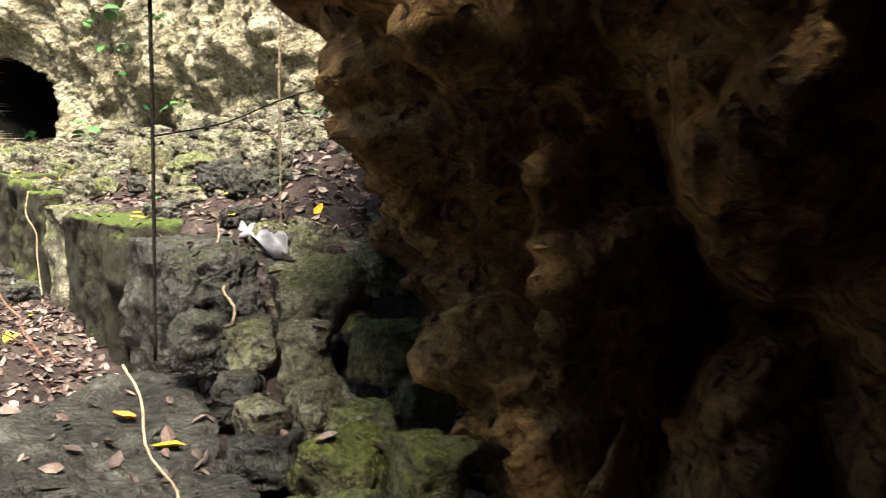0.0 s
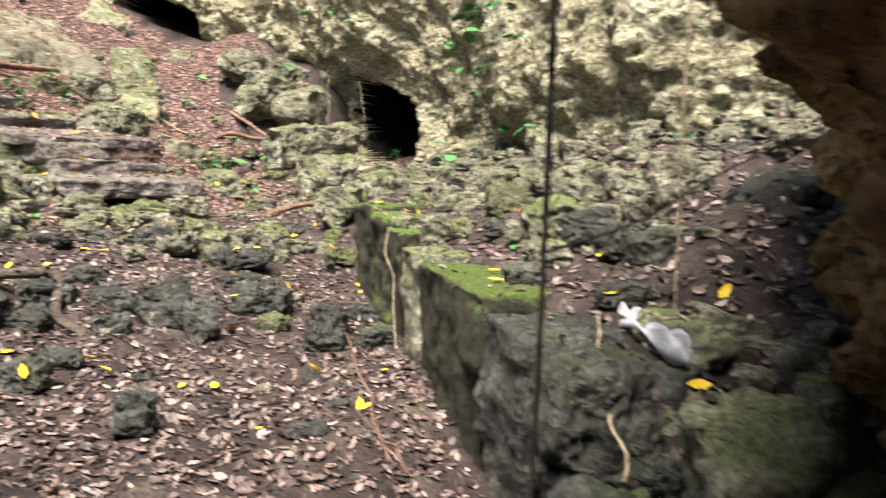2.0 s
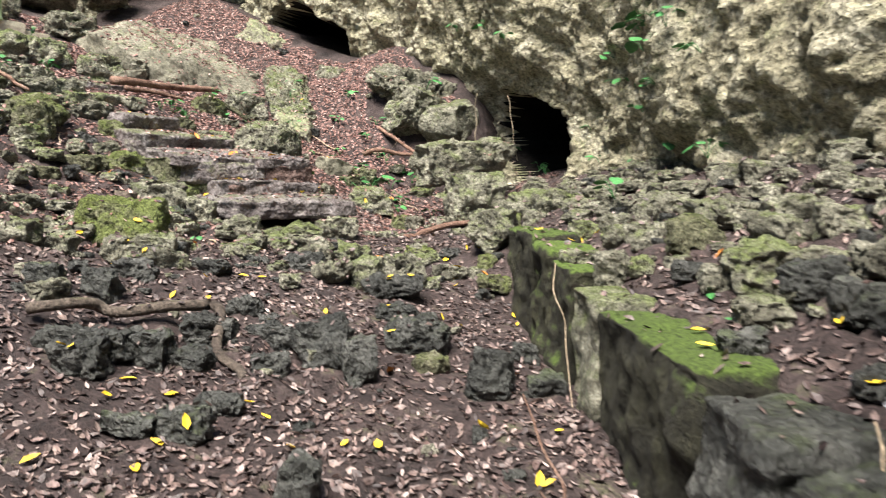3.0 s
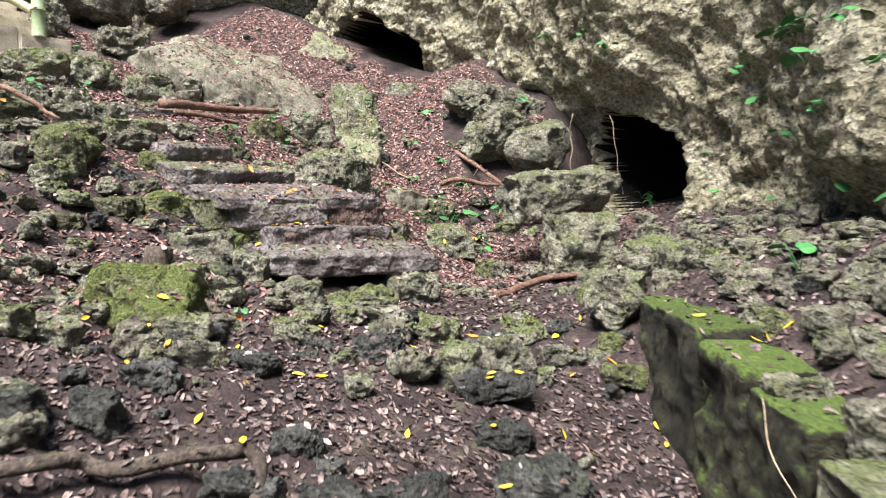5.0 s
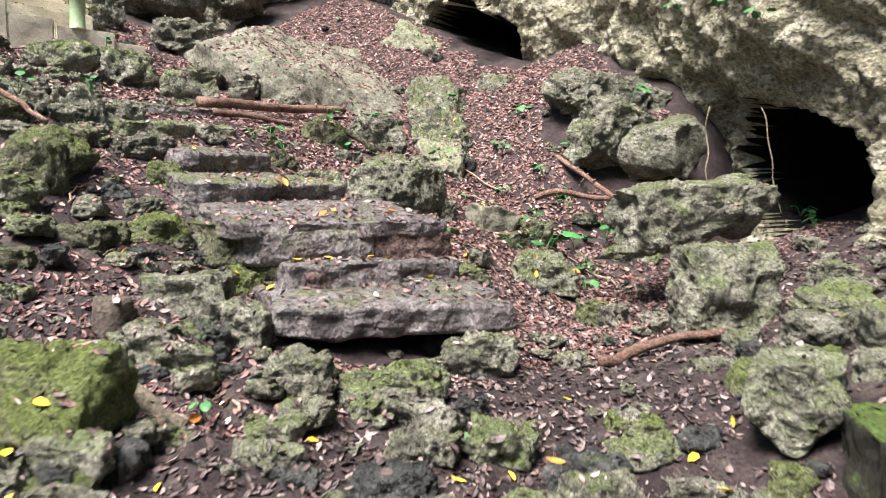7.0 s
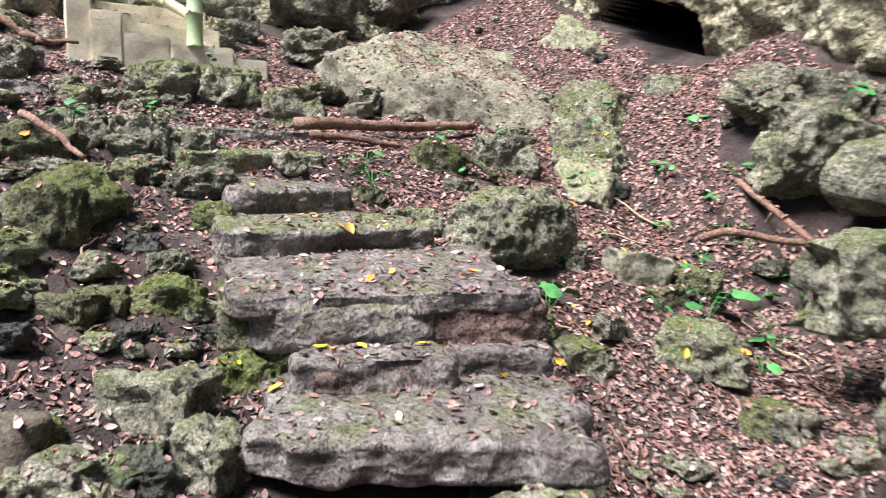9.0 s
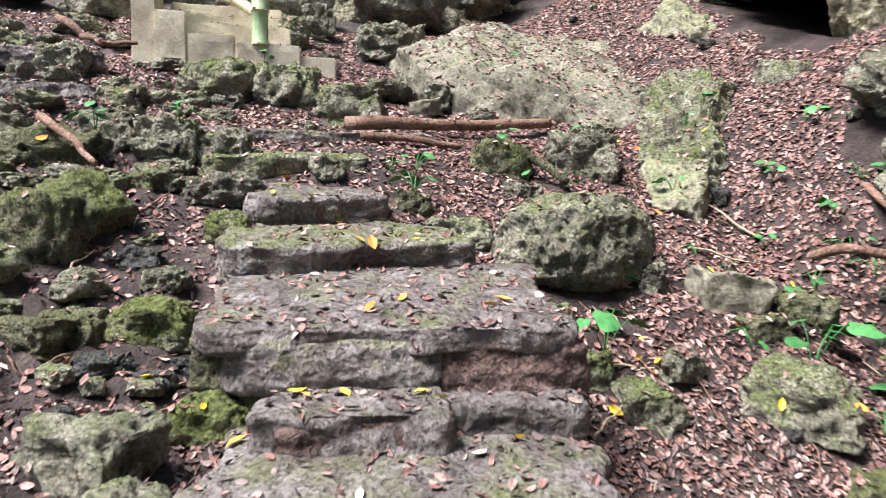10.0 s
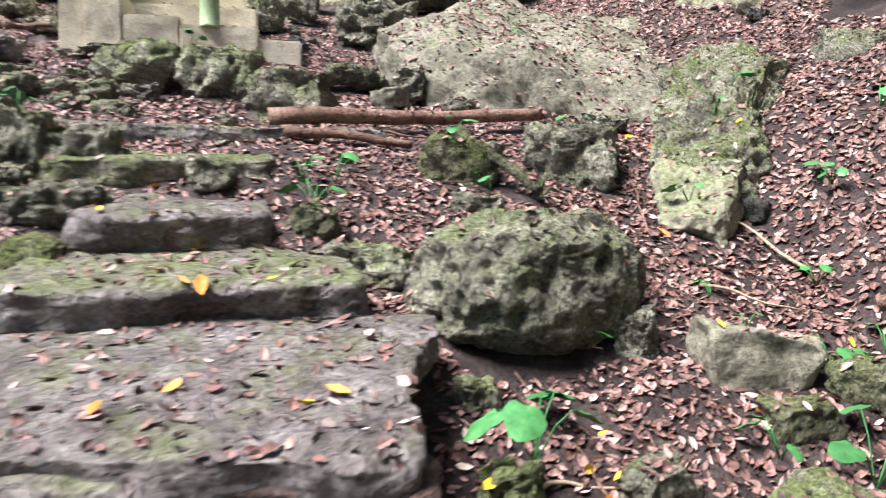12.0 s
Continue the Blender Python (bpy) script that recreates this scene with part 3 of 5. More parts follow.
rock("rock", rock_mat, -12.6, 5.9, 4.75, (0.4, 0.9, 0.35), 8, 41, label="pitted grey limestone rock with patches of moss", boxy=0.5)
rock("rock", rock_mat, -12.9, 7.4, 5.0, (0.5, 0.8, 0.45), -10, 42, label="pitted grey limestone rock with patches of moss", boxy=0.5)
rock("rock", rock_mat, -12.7, 8.5, 5.2, (0.4, 0.45, 0.4), 20, 43, label="pitted grey limestone rock with patches of moss", boxy=0.5)
rock("rock", rock_mat, -12.3, 4.2, 4.6, (0.5, 0.5, 0.4), 30, 44, label="pitted grey limestone rock with patches of moss", boxy=0.5)
rock("rock", rock_mat, -12.6, 3.2, 4.9, (0.6, 0.6, 0.5), 50, 45, label="pitted grey limestone rock with patches of moss", boxy=0.5)
rock("rock", rock_mat, -11.9, 2.4, 4.7, (0.6, 0.7, 0.5), 10, 46, label="pitted grey limestone rock with patches of moss", boxy=0.5)
rock("rock_pillar", dome_mat, -10.3, 9.8, 4.05, (0.9, 0.45, 0.5), 10, 47, 0, 32, label="sloping limestone foot between two cave mouths", boxy=0.4, rough=0.14, pit=0.08, sub=6, freq=3)


def pile_rock(mat, x, y, z, wide, high, rz):
    """One stone of the heap at the cave mouth; wide, high: half extents."""
    told = {"mossy_limestone": "pale pitted limestone rock piled at the cave mouth", "dark_damp_limestone": "dark damp pitted rock piled at the cave mouth"}
    n = int(abs(x * 971 + y * 577))
    return rock("rock", mat, x, y, z, (wide * 0.78, wide * 0.86, high * 0.9), rz, n, n % 23 - 11, n % 31 - 15, label=told.get(mat.name, "yellow-green mossy rock at the cave mouth"), group="loose rocks", boxy=0.6, rough=0.13, pit=0.1, sub=5, freq=2.0, facets=9)


pile_rock(rock_mat, -0.34, 2.08, 1.2, 0.21, 0.14, 20)
pile_rock(rock_mat, -0.22, 2.43, 1.22, 0.11, 0.1, 40)
pile_rock(moss_mat, -0.14, 1.84, 1.09, 0.14, 0.13, 15)
pile_rock(rock_mat, -0.31, 1.77, 1.07, 0.11, 0.16, 70)
pile_rock(grey_mat, -0.62, 1.88, 1.1, 0.1, 0.12, 33)
pile_rock(rock_mat, -0.47, 1.87, 1.08, 0.12, 0.12, 5)
pile_rock(grey_mat, -0.48, 1.77, 1.02, 0.09, 0.06, 80)
pile_rock(rock_mat, -0.41, 1.68, 0.97, 0.11, 0.07, 25)
pile_rock(grey_mat, -0.37, 1.6, 0.91, 0.14, 0.08, -12)
pile_rock(rock_mat, -0.28, 1.68, 1.0, 0.11, 0.1, 52)
pile_rock(rock_mat, -0.18, 1.66, 0.95, 0.14, 0.11, 10)
pile_rock(moss_mat, -0.2, 1.53, 0.9, 0.15, 0.14, 64)
pile_rock(moss_mat, -0.03, 1.44, 0.92, 0.14, 0.16, 21)
pile_rock(grey_mat, -0.5, 1.5, 0.87, 0.13, 0.08, 14)
pile_rock(rock_mat, -0.31, 1.36, 0.88, 0.12, 0.06, 31)
pile_rock(rock_mat, -0.18, 1.38, 0.88, 0.12, 0.06, -20)
pile_rock(rock_mat, -0.41, 2.86, 1.25, 0.17, 0.1, 15)
pile_rock(rock_mat, -0.25, 3.05, 1.3, 0.15, 0.1, 45)
pile_rock(grey_mat, -0.58, 2.62, 1.16, 0.16, 0.12, 60)
pile_rock(moss_mat, -0.06, 1.75, 0.97, 0.12, 0.13, 44)


LABELS = {"mossy_limestone": "pitted grey limestone rock with patches of moss", "dark_damp_limestone": "dark damp pitted rock lying in leaf litter", "thick_moss_on_limestone": "limestone rock covered in green moss", "smooth_worn_limestone": "smooth rounded pale limestone rock"}
SHAPES = {"mossy_limestone": (0.5, 0.2, 0.22), "dark_damp_limestone": (0.5, 0.2, 0.22), "thick_moss_on_limestone": (0.45, 0.16, 0.14), "smooth_worn_limestone": (0.5, 0.08, 0.02)}
count = iter(range(100, 2000))


def loose_rock(mat, x, y, z, depth, width, height, rz):
    n = next(count)
    boxy, rough, pit = SHAPES[mat.name]
    grow = 1.42
    return rock("rock", mat, x, y, z, (depth / 2 * grow, width / 2 * grow, height / 2 * grow), rz, n, (n * 53) % 17 - 8, (n * 31) % 17 - 8, label=LABELS[mat.name], group="loose rocks", boxy=boxy + 0.25 * ((n * 7) % 5) / 5 - 0.1, rough=rough, pit=pit, sub=5 if width > 0.13 else 4, freq=1.9, facets=7)


loose_rock(moss_mat, -7.47, 4.38, 2.37, 0.34, 0.38, 0.45, 154)
loose_rock(rock_mat, -7.93, 4.53, 2.57, 0.21, 0.28, 0.22, 167)
loose_rock(moss_mat, -8.00, 4.76, 2.61, 0.13, 0.17, 0.14, 156)
loose_rock(rock_mat, -8.17, 4.88, 2.69, 0.20, 0.32, 0.16, 169)
loose_rock(rock_mat, -8.34, 5.18, 2.80, 0.27, 0.40, 0.26, 158)
loose_rock(rock_mat, -7.93, 5.17, 2.56, 0.29, 0.46, 0.23, 171)
loose_rock(moss_mat, -7.59, 5.19, 2.39, 0.18, 0.23, 0.20, 160)
loose_rock(moss_mat, -8.27, 4.27, 2.76, 0.36, 0.54, 0.34, 173)
loose_rock(rock_mat, -8.49, 4.56, 2.90, 0.29, 0.40, 0.32, 162)
loose_rock(rock_mat, -8.38, 4.87, 2.85, 0.29, 0.37, 0.35, 175)
loose_rock(rock_mat, -10.10, 4.06, 3.58, 0.26, 0.37, 0.28, 164)
loose_rock(rock_mat, -9.45, 4.77, 3.23, 0.19, 0.34, 0.13, 177)
loose_rock(rock_mat, -9.45, 5.02, 3.24, 0.14, 0.21, 0.13, 166)
loose_rock(rock_mat, -9.48, 5.25, 3.24, 0.15, 0.26, 0.11, 155)
loose_rock(rock_mat, -9.08, 5.19, 3.09, 0.14, 0.22, 0.12, 168)
loose_rock(rock_mat, -9.83, 5.19, 3.42, 0.37, 0.61, 0.30, 157)
loose_rock(rock_mat, -9.66, 5.71, 3.37, 0.35, 0.49, 0.36, 170)
loose_rock(rock_mat, -9.26, 6.13, 3.21, 0.35, 0.50, 0.37, 159)
loose_rock(rock_mat, -9.88, 6.59, 3.43, 0.25, 0.44, 0.16, 172)
loose_rock(dome_mat, -9.50, 6.77, 3.26, 0.16, 0.25, 0.14, 161)
loose_rock(rock_mat, -9.67, 6.92, 3.37, 0.18, 0.22, 0.24, 174)
loose_rock(rock_mat, -11.13, 6.88, 4.07, 0.48, 0.73, 0.44, 163)
loose_rock(rock_mat, -11.75, 6.25, 4.33, 0.28, 0.31, 0.38, 176)
loose_rock(rock_mat, -11.40, 5.97, 4.17, 0.24, 0.29, 0.30, 165)
loose_rock(rock_mat, -8.33, 7.54, 2.82, 0.36, 0.48, 0.40, 154)
loose_rock(moss_mat, -8.26, 6.91, 2.77, 0.28, 0.37, 0.32, 167)
loose_rock(moss_mat, -7.80, 6.21, 2.50, 0.17, 0.23, 0.19, 156)
loose_rock(dome_mat, -7.00, 7.74, 2.05, 0.29, 0.46, 0.24, 169)
loose_rock(rock_mat, -7.12, 7.33, 2.13, 0.15, 0.17, 0.20, 158)
loose_rock(moss_mat, -6.73, 7.73, 1.89, 0.19, 0.25, 0.20, 171)
loose_rock(rock_mat, -6.45, 7.58, 1.67, 0.24, 0.42, 0.12, 160)
loose_rock(rock_mat, -6.58, 6.70, 1.79, 0.15, 0.18, 0.18, 173)
loose_rock(rock_mat, -6.37, 6.86, 1.66, 0.22, 0.29, 0.23, 162)
loose_rock(grey_mat, -6.29, 6.37, 1.64, 0.16, 0.23, 0.13, 175)
loose_rock(rock_mat, -7.53, 8.72, 2.36, 0.23, 0.32, 0.24, 164)
loose_rock(rock_mat, -10.62, 11.16, 3.85, 0.58, 0.90, 0.53, 177)
loose_rock(moss_mat, -6.89, 4.86, 2.02, 0.24, 0.33, 0.24, 166)
loose_rock(moss_mat, -6.91, 4.57, 2.02, 0.19, 0.26, 0.19, 155)
loose_rock(moss_mat, -6.37, 5.10, 1.77, 0.21, 0.29, 0.20, 168)
loose_rock(grey_mat, -6.36, 4.71, 1.76, 0.14, 0.20, 0.13, 157)
loose_rock(rock_mat, -6.70, 5.30, 1.90, 0.11, 0.16, 0.10, 170)
loose_rock(grey_mat, -6.69, 5.01, 1.89, 0.10, 0.15, 0.09, 159)
loose_rock(grey_mat, -7.36, 4.79, 2.25, 0.13, 0.19, 0.13, 172)
loose_rock(rock_mat, -7.21, 4.90, 2.17, 0.15, 0.23, 0.13, 161)
loose_rock(rock_mat, -6.80, 5.16, 1.95, 0.14, 0.21, 0.13, 174)
loose_rock(moss_mat, -6.80, 5.38, 1.97, 0.09, 0.09, 0.13, 163)
loose_rock(rock_mat, -6.89, 6.67, 2.00, 0.11, 0.14, 0.13, 176)
loose_rock(rock_mat, -7.34, 5.87, 2.25, 0.12, 0.15, 0.14, 165)
loose_rock(rock_mat, -7.52, 6.45, 2.35, 0.18, 0.26, 0.18, 154)
loose_rock(rock_mat, -7.96, 6.95, 2.58, 0.14, 0.22, 0.12, 167)
loose_rock(rock_mat, -7.04, 5.24, 2.08, 0.12, 0.16, 0.14, 156)
loose_rock(rock_mat, -10.58, 3.61, 3.79, 0.21, 0.35, 0.17, 169)
loose_rock(rock_mat, -11.37, 3.97, 4.12, 0.21, 0.35, 0.17, 158)
loose_rock(grey_mat, -6.69, 4.70, 1.90, 0.15, 0.21, 0.13, 171)
loose_rock(grey_mat, -6.60, 4.86, 1.85, 0.13, 0.19, 0.11, 160)
loose_rock(rock_mat, -7.03, 6.38, 2.07, 0.11, 0.17, 0.10, 173)
loose_rock(moss_mat, -5.25, 3.79, 1.54, 0.40, 0.51, 0.44, 131)
loose_rock(moss_mat, -4.83, 3.74, 1.37, 0.16, 0.23, 0.14, 144)
loose_rock(grey_mat, -4.88, 3.92, 1.40, 0.12, 0.12, 0.18, 133)
loose_rock(grey_mat, -4.54, 3.94, 1.32, 0.17, 0.26, 0.12, 146)
loose_rock(moss_mat, -6.05, 4.34, 1.67, 0.14, 0.16, 0.18, 135)
loose_rock(rock_mat, -5.80, 4.86, 1.60, 0.22, 0.26, 0.27, 124)
loose_rock(rock_mat, -6.15, 4.73, 1.72, 0.29, 0.41, 0.28, 137)
loose_rock(grey_mat, -5.86, 4.59, 1.58, 0.22, 0.36, 0.18, 126)
loose_rock(rock_mat, -5.27, 4.78, 1.49, 0.24, 0.33, 0.24, 139)
loose_rock(rock_mat, -5.03, 5.13, 1.43, 0.29, 0.46, 0.22, 128)
loose_rock(rock_mat, -5.14, 5.78, 1.46, 0.26, 0.37, 0.25, 141)
loose_rock(rock_mat, -4.58, 4.91, 1.33, 0.17, 0.27, 0.14, 130)
loose_rock(rock_mat, -4.45, 5.19, 1.33, 0.19, 0.26, 0.19, 143)
loose_rock(moss_mat, -4.27, 5.81, 1.29, 0.18, 0.28, 0.14, 132)
loose_rock(rock_mat, -4.15, 5.64, 1.25, 0.19, 0.29, 0.14, 145)
loose_rock(grey_mat, -4.41, 4.64, 1.30, 0.19, 0.31, 0.14, 134)
loose_rock(rock_mat, -3.96, 4.76, 1.23, 0.20, 0.22, 0.25, 123)
loose_rock(rock_mat, -3.92, 5.12, 1.23, 0.23, 0.28, 0.27, 136)
loose_rock(rock_mat, -3.85, 5.59, 1.18, 0.20, 0.29, 0.18, 125)
loose_rock(rock_mat, -3.65, 5.68, 1.18, 0.10, 0.13, 0.11, 138)
loose_rock(moss_mat, -3.45, 5.59, 1.13, 0.17, 0.26, 0.13, 127)
loose_rock(moss_mat, -5.69, 7.49, 1.41, 0.26, 0.37, 0.24, 140)
loose_rock(rock_mat, -6.27, 7.56, 1.64, 0.36, 0.53, 0.34, 129)
loose_rock(rock_mat, -6.41, 8.63, 1.69, 0.50, 0.85, 0.34, 142)
loose_rock(rock_mat, -4.04, 7.24, 1.66, 0.34, 0.44, 0.34, 131)
loose_rock(rock_mat, -3.98, 6.86, 1.58, 0.24, 0.32, 0.26, 77)
loose_rock(rock_mat, -4.25, 7.7, 1.78, 0.26, 0.36, 0.24, 33)
loose_rock(rock_mat, -4.35, 6.57, 1.39, 0.19, 0.27, 0.19, 144)
loose_rock(moss_mat, -3.91, 6.39, 1.44, 0.34, 0.45, 0.37, 133)
loose_rock(rock_mat, -3.58, 6.49, 1.53, 0.20, 0.25, 0.23, 146)
loose_rock(moss_mat, -6.81, 8.06, 1.96, 0.21, 0.30, 0.22, 135)
loose_rock(moss_mat, -6.74, 8.59, 1.91, 0.25, 0.37, 0.23, 124)
loose_rock(moss_mat, -6.36, 5.34, 1.79, 0.23, 0.34, 0.22, 137)
loose_rock(moss_mat, -6.87, 4.44, 2.00, 0.20, 0.32, 0.17, 126)
loose_rock(rock_mat, -7.11, 4.16, 2.13, 0.18, 0.25, 0.17, 139)
loose_rock(moss_mat, -7.67, 4.49, 2.47, 0.37, 0.53, 0.37, 128)
loose_rock(moss_mat, -6.73, 4.08, 1.93, 0.14, 0.21, 0.13, 141)
loose_rock(grey_mat, -4.83, 4.19, 1.35, 0.10, 0.18, 0.06, 130)
loose_rock(rock_mat, -5.04, 4.18, 1.40, 0.09, 0.13, 0.09, 143)
loose_rock(grey_mat, -4.65, 4.41, 1.33, 0.11, 0.17, 0.08, 132)
loose_rock(grey_mat, -4.41, 4.37, 1.29, 0.08, 0.12, 0.08, 145)
loose_rock(grey_mat, -4.54, 4.23, 1.30, 0.09, 0.15, 0.05, 134)
loose_rock(rock_mat, -3.75, 5.22, 1.14, 0.11, 0.14, 0.12, 123)
loose_rock(grey_mat, -5.42, 5.75, 1.47, 0.12, 0.19, 0.10, 136)
loose_rock(rock_mat, -5.04, 4.71, 1.41, 0.11, 0.15, 0.13, 125)
loose_rock(grey_mat, -3.71, 2.66, 1.15, 0.26, 0.43, 0.17, 126)
loose_rock(grey_mat, -3.53, 2.82, 1.11, 0.15, 0.17, 0.18, 115)
loose_rock(grey_mat, -3.64, 3.20, 1.13, 0.18, 0.26, 0.18, 128)
loose_rock(grey_mat, -3.43, 3.44, 1.08, 0.16, 0.22, 0.15, 117)
loose_rock(grey_mat, -3.18, 3.18, 1.02, 0.13, 0.18, 0.14, 130)
loose_rock(grey_mat, -3.18, 3.52, 1.06, 0.22, 0.25, 0.29, 119)
loose_rock(grey_mat, -2.96, 3.52, 1.01, 0.16, 0.16, 0.23, 132)
loose_rock(grey_mat, -3.03, 4.10, 1.02, 0.26, 0.39, 0.22, 121)
loose_rock(moss_mat, -2.79, 3.88, 0.95, 0.12, 0.17, 0.12, 134)
loose_rock(grey_mat, -2.38, 3.77, 0.97, 0.19, 0.21, 0.25, 123)
loose_rock(grey_mat, -2.51, 4.34, 0.94, 0.12, 0.15, 0.14, 112)
loose_rock(grey_mat, -3.06, 2.39, 0.98, 0.12, 0.20, 0.08, 125)
loose_rock(grey_mat, -2.93, 2.52, 0.97, 0.14, 0.20, 0.13, 114)
loose_rock(grey_mat, -3.01, 2.75, 0.97, 0.13, 0.20, 0.09, 127)
loose_rock(grey_mat, -3.80, 3.58, 1.17, 0.14, 0.18, 0.16, 116)
loose_rock(grey_mat, -4.36, 2.80, 1.35, 0.16, 0.17, 0.21, 129)
loose_rock(grey_mat, -4.32, 3.06, 1.32, 0.15, 0.18, 0.19, 118)
loose_rock(grey_mat, -4.58, 3.43, 1.34, 0.17, 0.26, 0.14, 131)
loose_rock(moss_mat, -1.69, 4.50, 1.60, 0.20, 0.27, 0.20, 120)
loose_rock(rock_mat, -1.62, 4.97, 1.70, 0.19, 0.30, 0.17, 133)
loose_rock(rock_mat, -1.26, 3.86, 1.54, 0.18, 0.24, 0.19, 122)
loose_rock(rock_mat, -1.26, 4.61, 1.71, 0.21, 0.31, 0.20, 111)
loose_rock(grey_mat, -1.04, 3.57, 1.51, 0.16, 0.21, 0.17, 124)
loose_rock(rock_mat, -1.98, 4.19, 1.45, 0.14, 0.16, 0.17, 113)
loose_rock(rock_mat, -2.27, 4.49, 1.45, 0.15, 0.24, 0.13, 126)
loose_rock(rock_mat, -1.84, 4.19, 1.47, 0.09, 0.11, 0.11, 115)
loose_rock(rock_mat, -3.52, 6.80, 1.67, 0.31, 0.48, 0.27, 128)
loose_rock(rock_mat, -2.62, 5.82, 1.69, 0.19, 0.27, 0.18, 117)
loose_rock(grey_mat, -0.86, 3.31, 1.49, 0.14, 0.17, 0.16, 130)
loose_rock(grey_mat, -0.74, 2.88, 1.37, 0.12, 0.19, 0.08, 119)
loose_rock(grey_mat, -1.15, 3.13, 1.37, 0.10, 0.14, 0.09, 132)
loose_rock(grey_mat, -0.72, 3.21, 1.48, 0.12, 0.17, 0.12, 121)
loose_rock(grey_mat, -3.78, 4.81, 1.16, 0.22, 0.38, 0.16, 134)
loose_rock(grey_mat, -4.12, 5.27, 1.26, 0.20, 0.29, 0.18, 123)
loose_rock(moss_mat, -3.62, 5.78, 1.24, 0.15, 0.17, 0.19, 112)
loose_rock(grey_mat, -2.23, 2.41, 0.94, 0.13, 0.14, 0.17, 125)
loose_rock(grey_mat, -1.75, 2.68, 0.88, 0.08, 0.14, 0.05, 114)
loose_rock(grey_mat, -3.46, 4.46, 1.07, 0.17, 0.28, 0.12, 127)
loose_rock(rock_mat, -2.32, 5.77, 1.73, 0.14, 0.19, 0.16, 116)
loose_rock(rock_mat, -0.85, 3.80, 1.59, 0.13, 0.20, 0.13, 129)
loose_rock(rock_mat, -1.06, 4.39, 1.69, 0.15, 0.22, 0.16, 118)
loose_rock(rock_mat, -1.42, 3.84, 1.48, 0.10, 0.11, 0.12, 131)
loose_rock(rock_mat, -0.78, 4.13, 1.70, 0.17, 0.21, 0.21, 120)
loose_rock(rock_mat, -2.61, 5.26, 1.56, 0.14, 0.18, 0.16, 133)
loose_rock(rock_mat, -2.20, 4.89, 1.55, 0.14, 0.22, 0.12, 122)
loose_rock(rock_mat, -2.10, 5.46, 1.72, 0.18, 0.24, 0.19, 111)
loose_rock(grey_mat, -3.57, 2.50, 1.12, 0.16, 0.21, 0.17, 124)
loose_rock(grey_mat, -3.40, 2.92, 1.06, 0.13, 0.17, 0.13, 113)
loose_rock(grey_mat, -2.18, 3.92, 0.92, 0.13, 0.18, 0.13, 126)
loose_rock(grey_mat, -0.75, 2.30, 0.99, 0.15, 0.15, 0.21, 84)
loose_rock(grey_mat, -0.60, 2.33, 1.03, 0.14, 0.22, 0.12, 97)
loose_rock(grey_mat, -0.41, 2.34, 0.97, 0.16, 0.20, 0.19, 86)
loose_rock(grey_mat, -0.62, 2.21, 0.98, 0.11, 0.14, 0.12, 99)
loose_rock(moss_mat, -0.20, 2.48, 0.96, 0.20, 0.27, 0.19, 88)
loose_rock(rock_mat, -0.28, 2.24, 0.83, 0.15, 0.19, 0.16, 101)
loose_rock(grey_mat, -0.38, 2.22, 0.87, 0.11, 0.16, 0.10, 90)
loose_rock(moss_mat, -0.11, 2.35, 0.81, 0.13, 0.17, 0.13, 103)
loose_rock(moss_mat, -0.05, 2.22, 0.69, 0.20, 0.26, 0.19, 92)
loose_rock(grey_mat, -0.47, 1.99, 0.78, 0.14, 0.21, 0.11, 81)
loose_rock(rock_mat, -0.29, 2.08, 0.74, 0.17, 0.23, 0.16, 94)
loose_rock(rock_mat, -0.26, 2.75, 1.21, 0.12, 0.17, 0.12, 83)
loose_rock(rock_mat, -0.37, 2.83, 1.28, 0.20, 0.35, 0.13, 96)
loose_rock(rock_mat, -0.57, 2.73, 1.28, 0.15, 0.23, 0.12, 85)
loose_rock(grey_mat, -0.73, 2.11, 0.68, 0.11, 0.14, 0.12, 98)
loose_rock(rock_mat, -0.44, 2.53, 1.10, 0.23, 0.35, 0.20, 87)
loose_rock(rock_mat, -0.19, 2.66, 1.10, 0.13, 0.17, 0.14, 100)
loose_rock(rock_mat, -0.15, 2.96, 1.35, 0.09, 0.10, 0.11, 89)
loose_rock(grey_mat, -1.09, 1.92, 0.76, 0.08, 0.10, 0.08, 102)


# ---- concrete stair end with bamboo rail ----
def slab_mesh(name, mat, size, seed, chip=0.012, cuts=14):
    """A cast block with slightly worn edges; size: full extents, standing on its base."""
    bm = bmesh.new()
    bmesh.ops.create_cube(bm, size=1)
    for v in bm.verts:
        v.co = Vector((v.co.x * size[0], v.co.y * size[1], (v.co.z + 0.5) * size[2]))
    bmesh.ops.bevel(bm, geom=bm.edges[:], offset=0.015, segments=2, affect="EDGES")
    bmesh.ops.subdivide_edges(bm, edges=[e for e in bm.edges if e.calc_length() > 0.08], cuts=cuts, use_grid_fill=True)
    p = np.array([v.co[:] for v in bm.verts])
    d = fbm(p * 6 + seed, 4, seed) * chip
    for v, k in zip(bm.verts, d):
        v.co += v.normal * k
    me = bpy.data.meshes.new(name)
    bm.to_mesh(me)
    bm.free()
    me.materials.append(mat)
    return me


conc = tagged(new("concrete_stair_end"), "weathered concrete stair end with moss-stained blocks", "stairs")
conc.location = (-10.8, 5.2, 3.4)


def block(x, y, z, size, seed, name="block"):
    part(name, slab_mesh(name, concrete_mat, size, seed), conc).location = (x + 10.8, y - 5.2, z - 3.4)


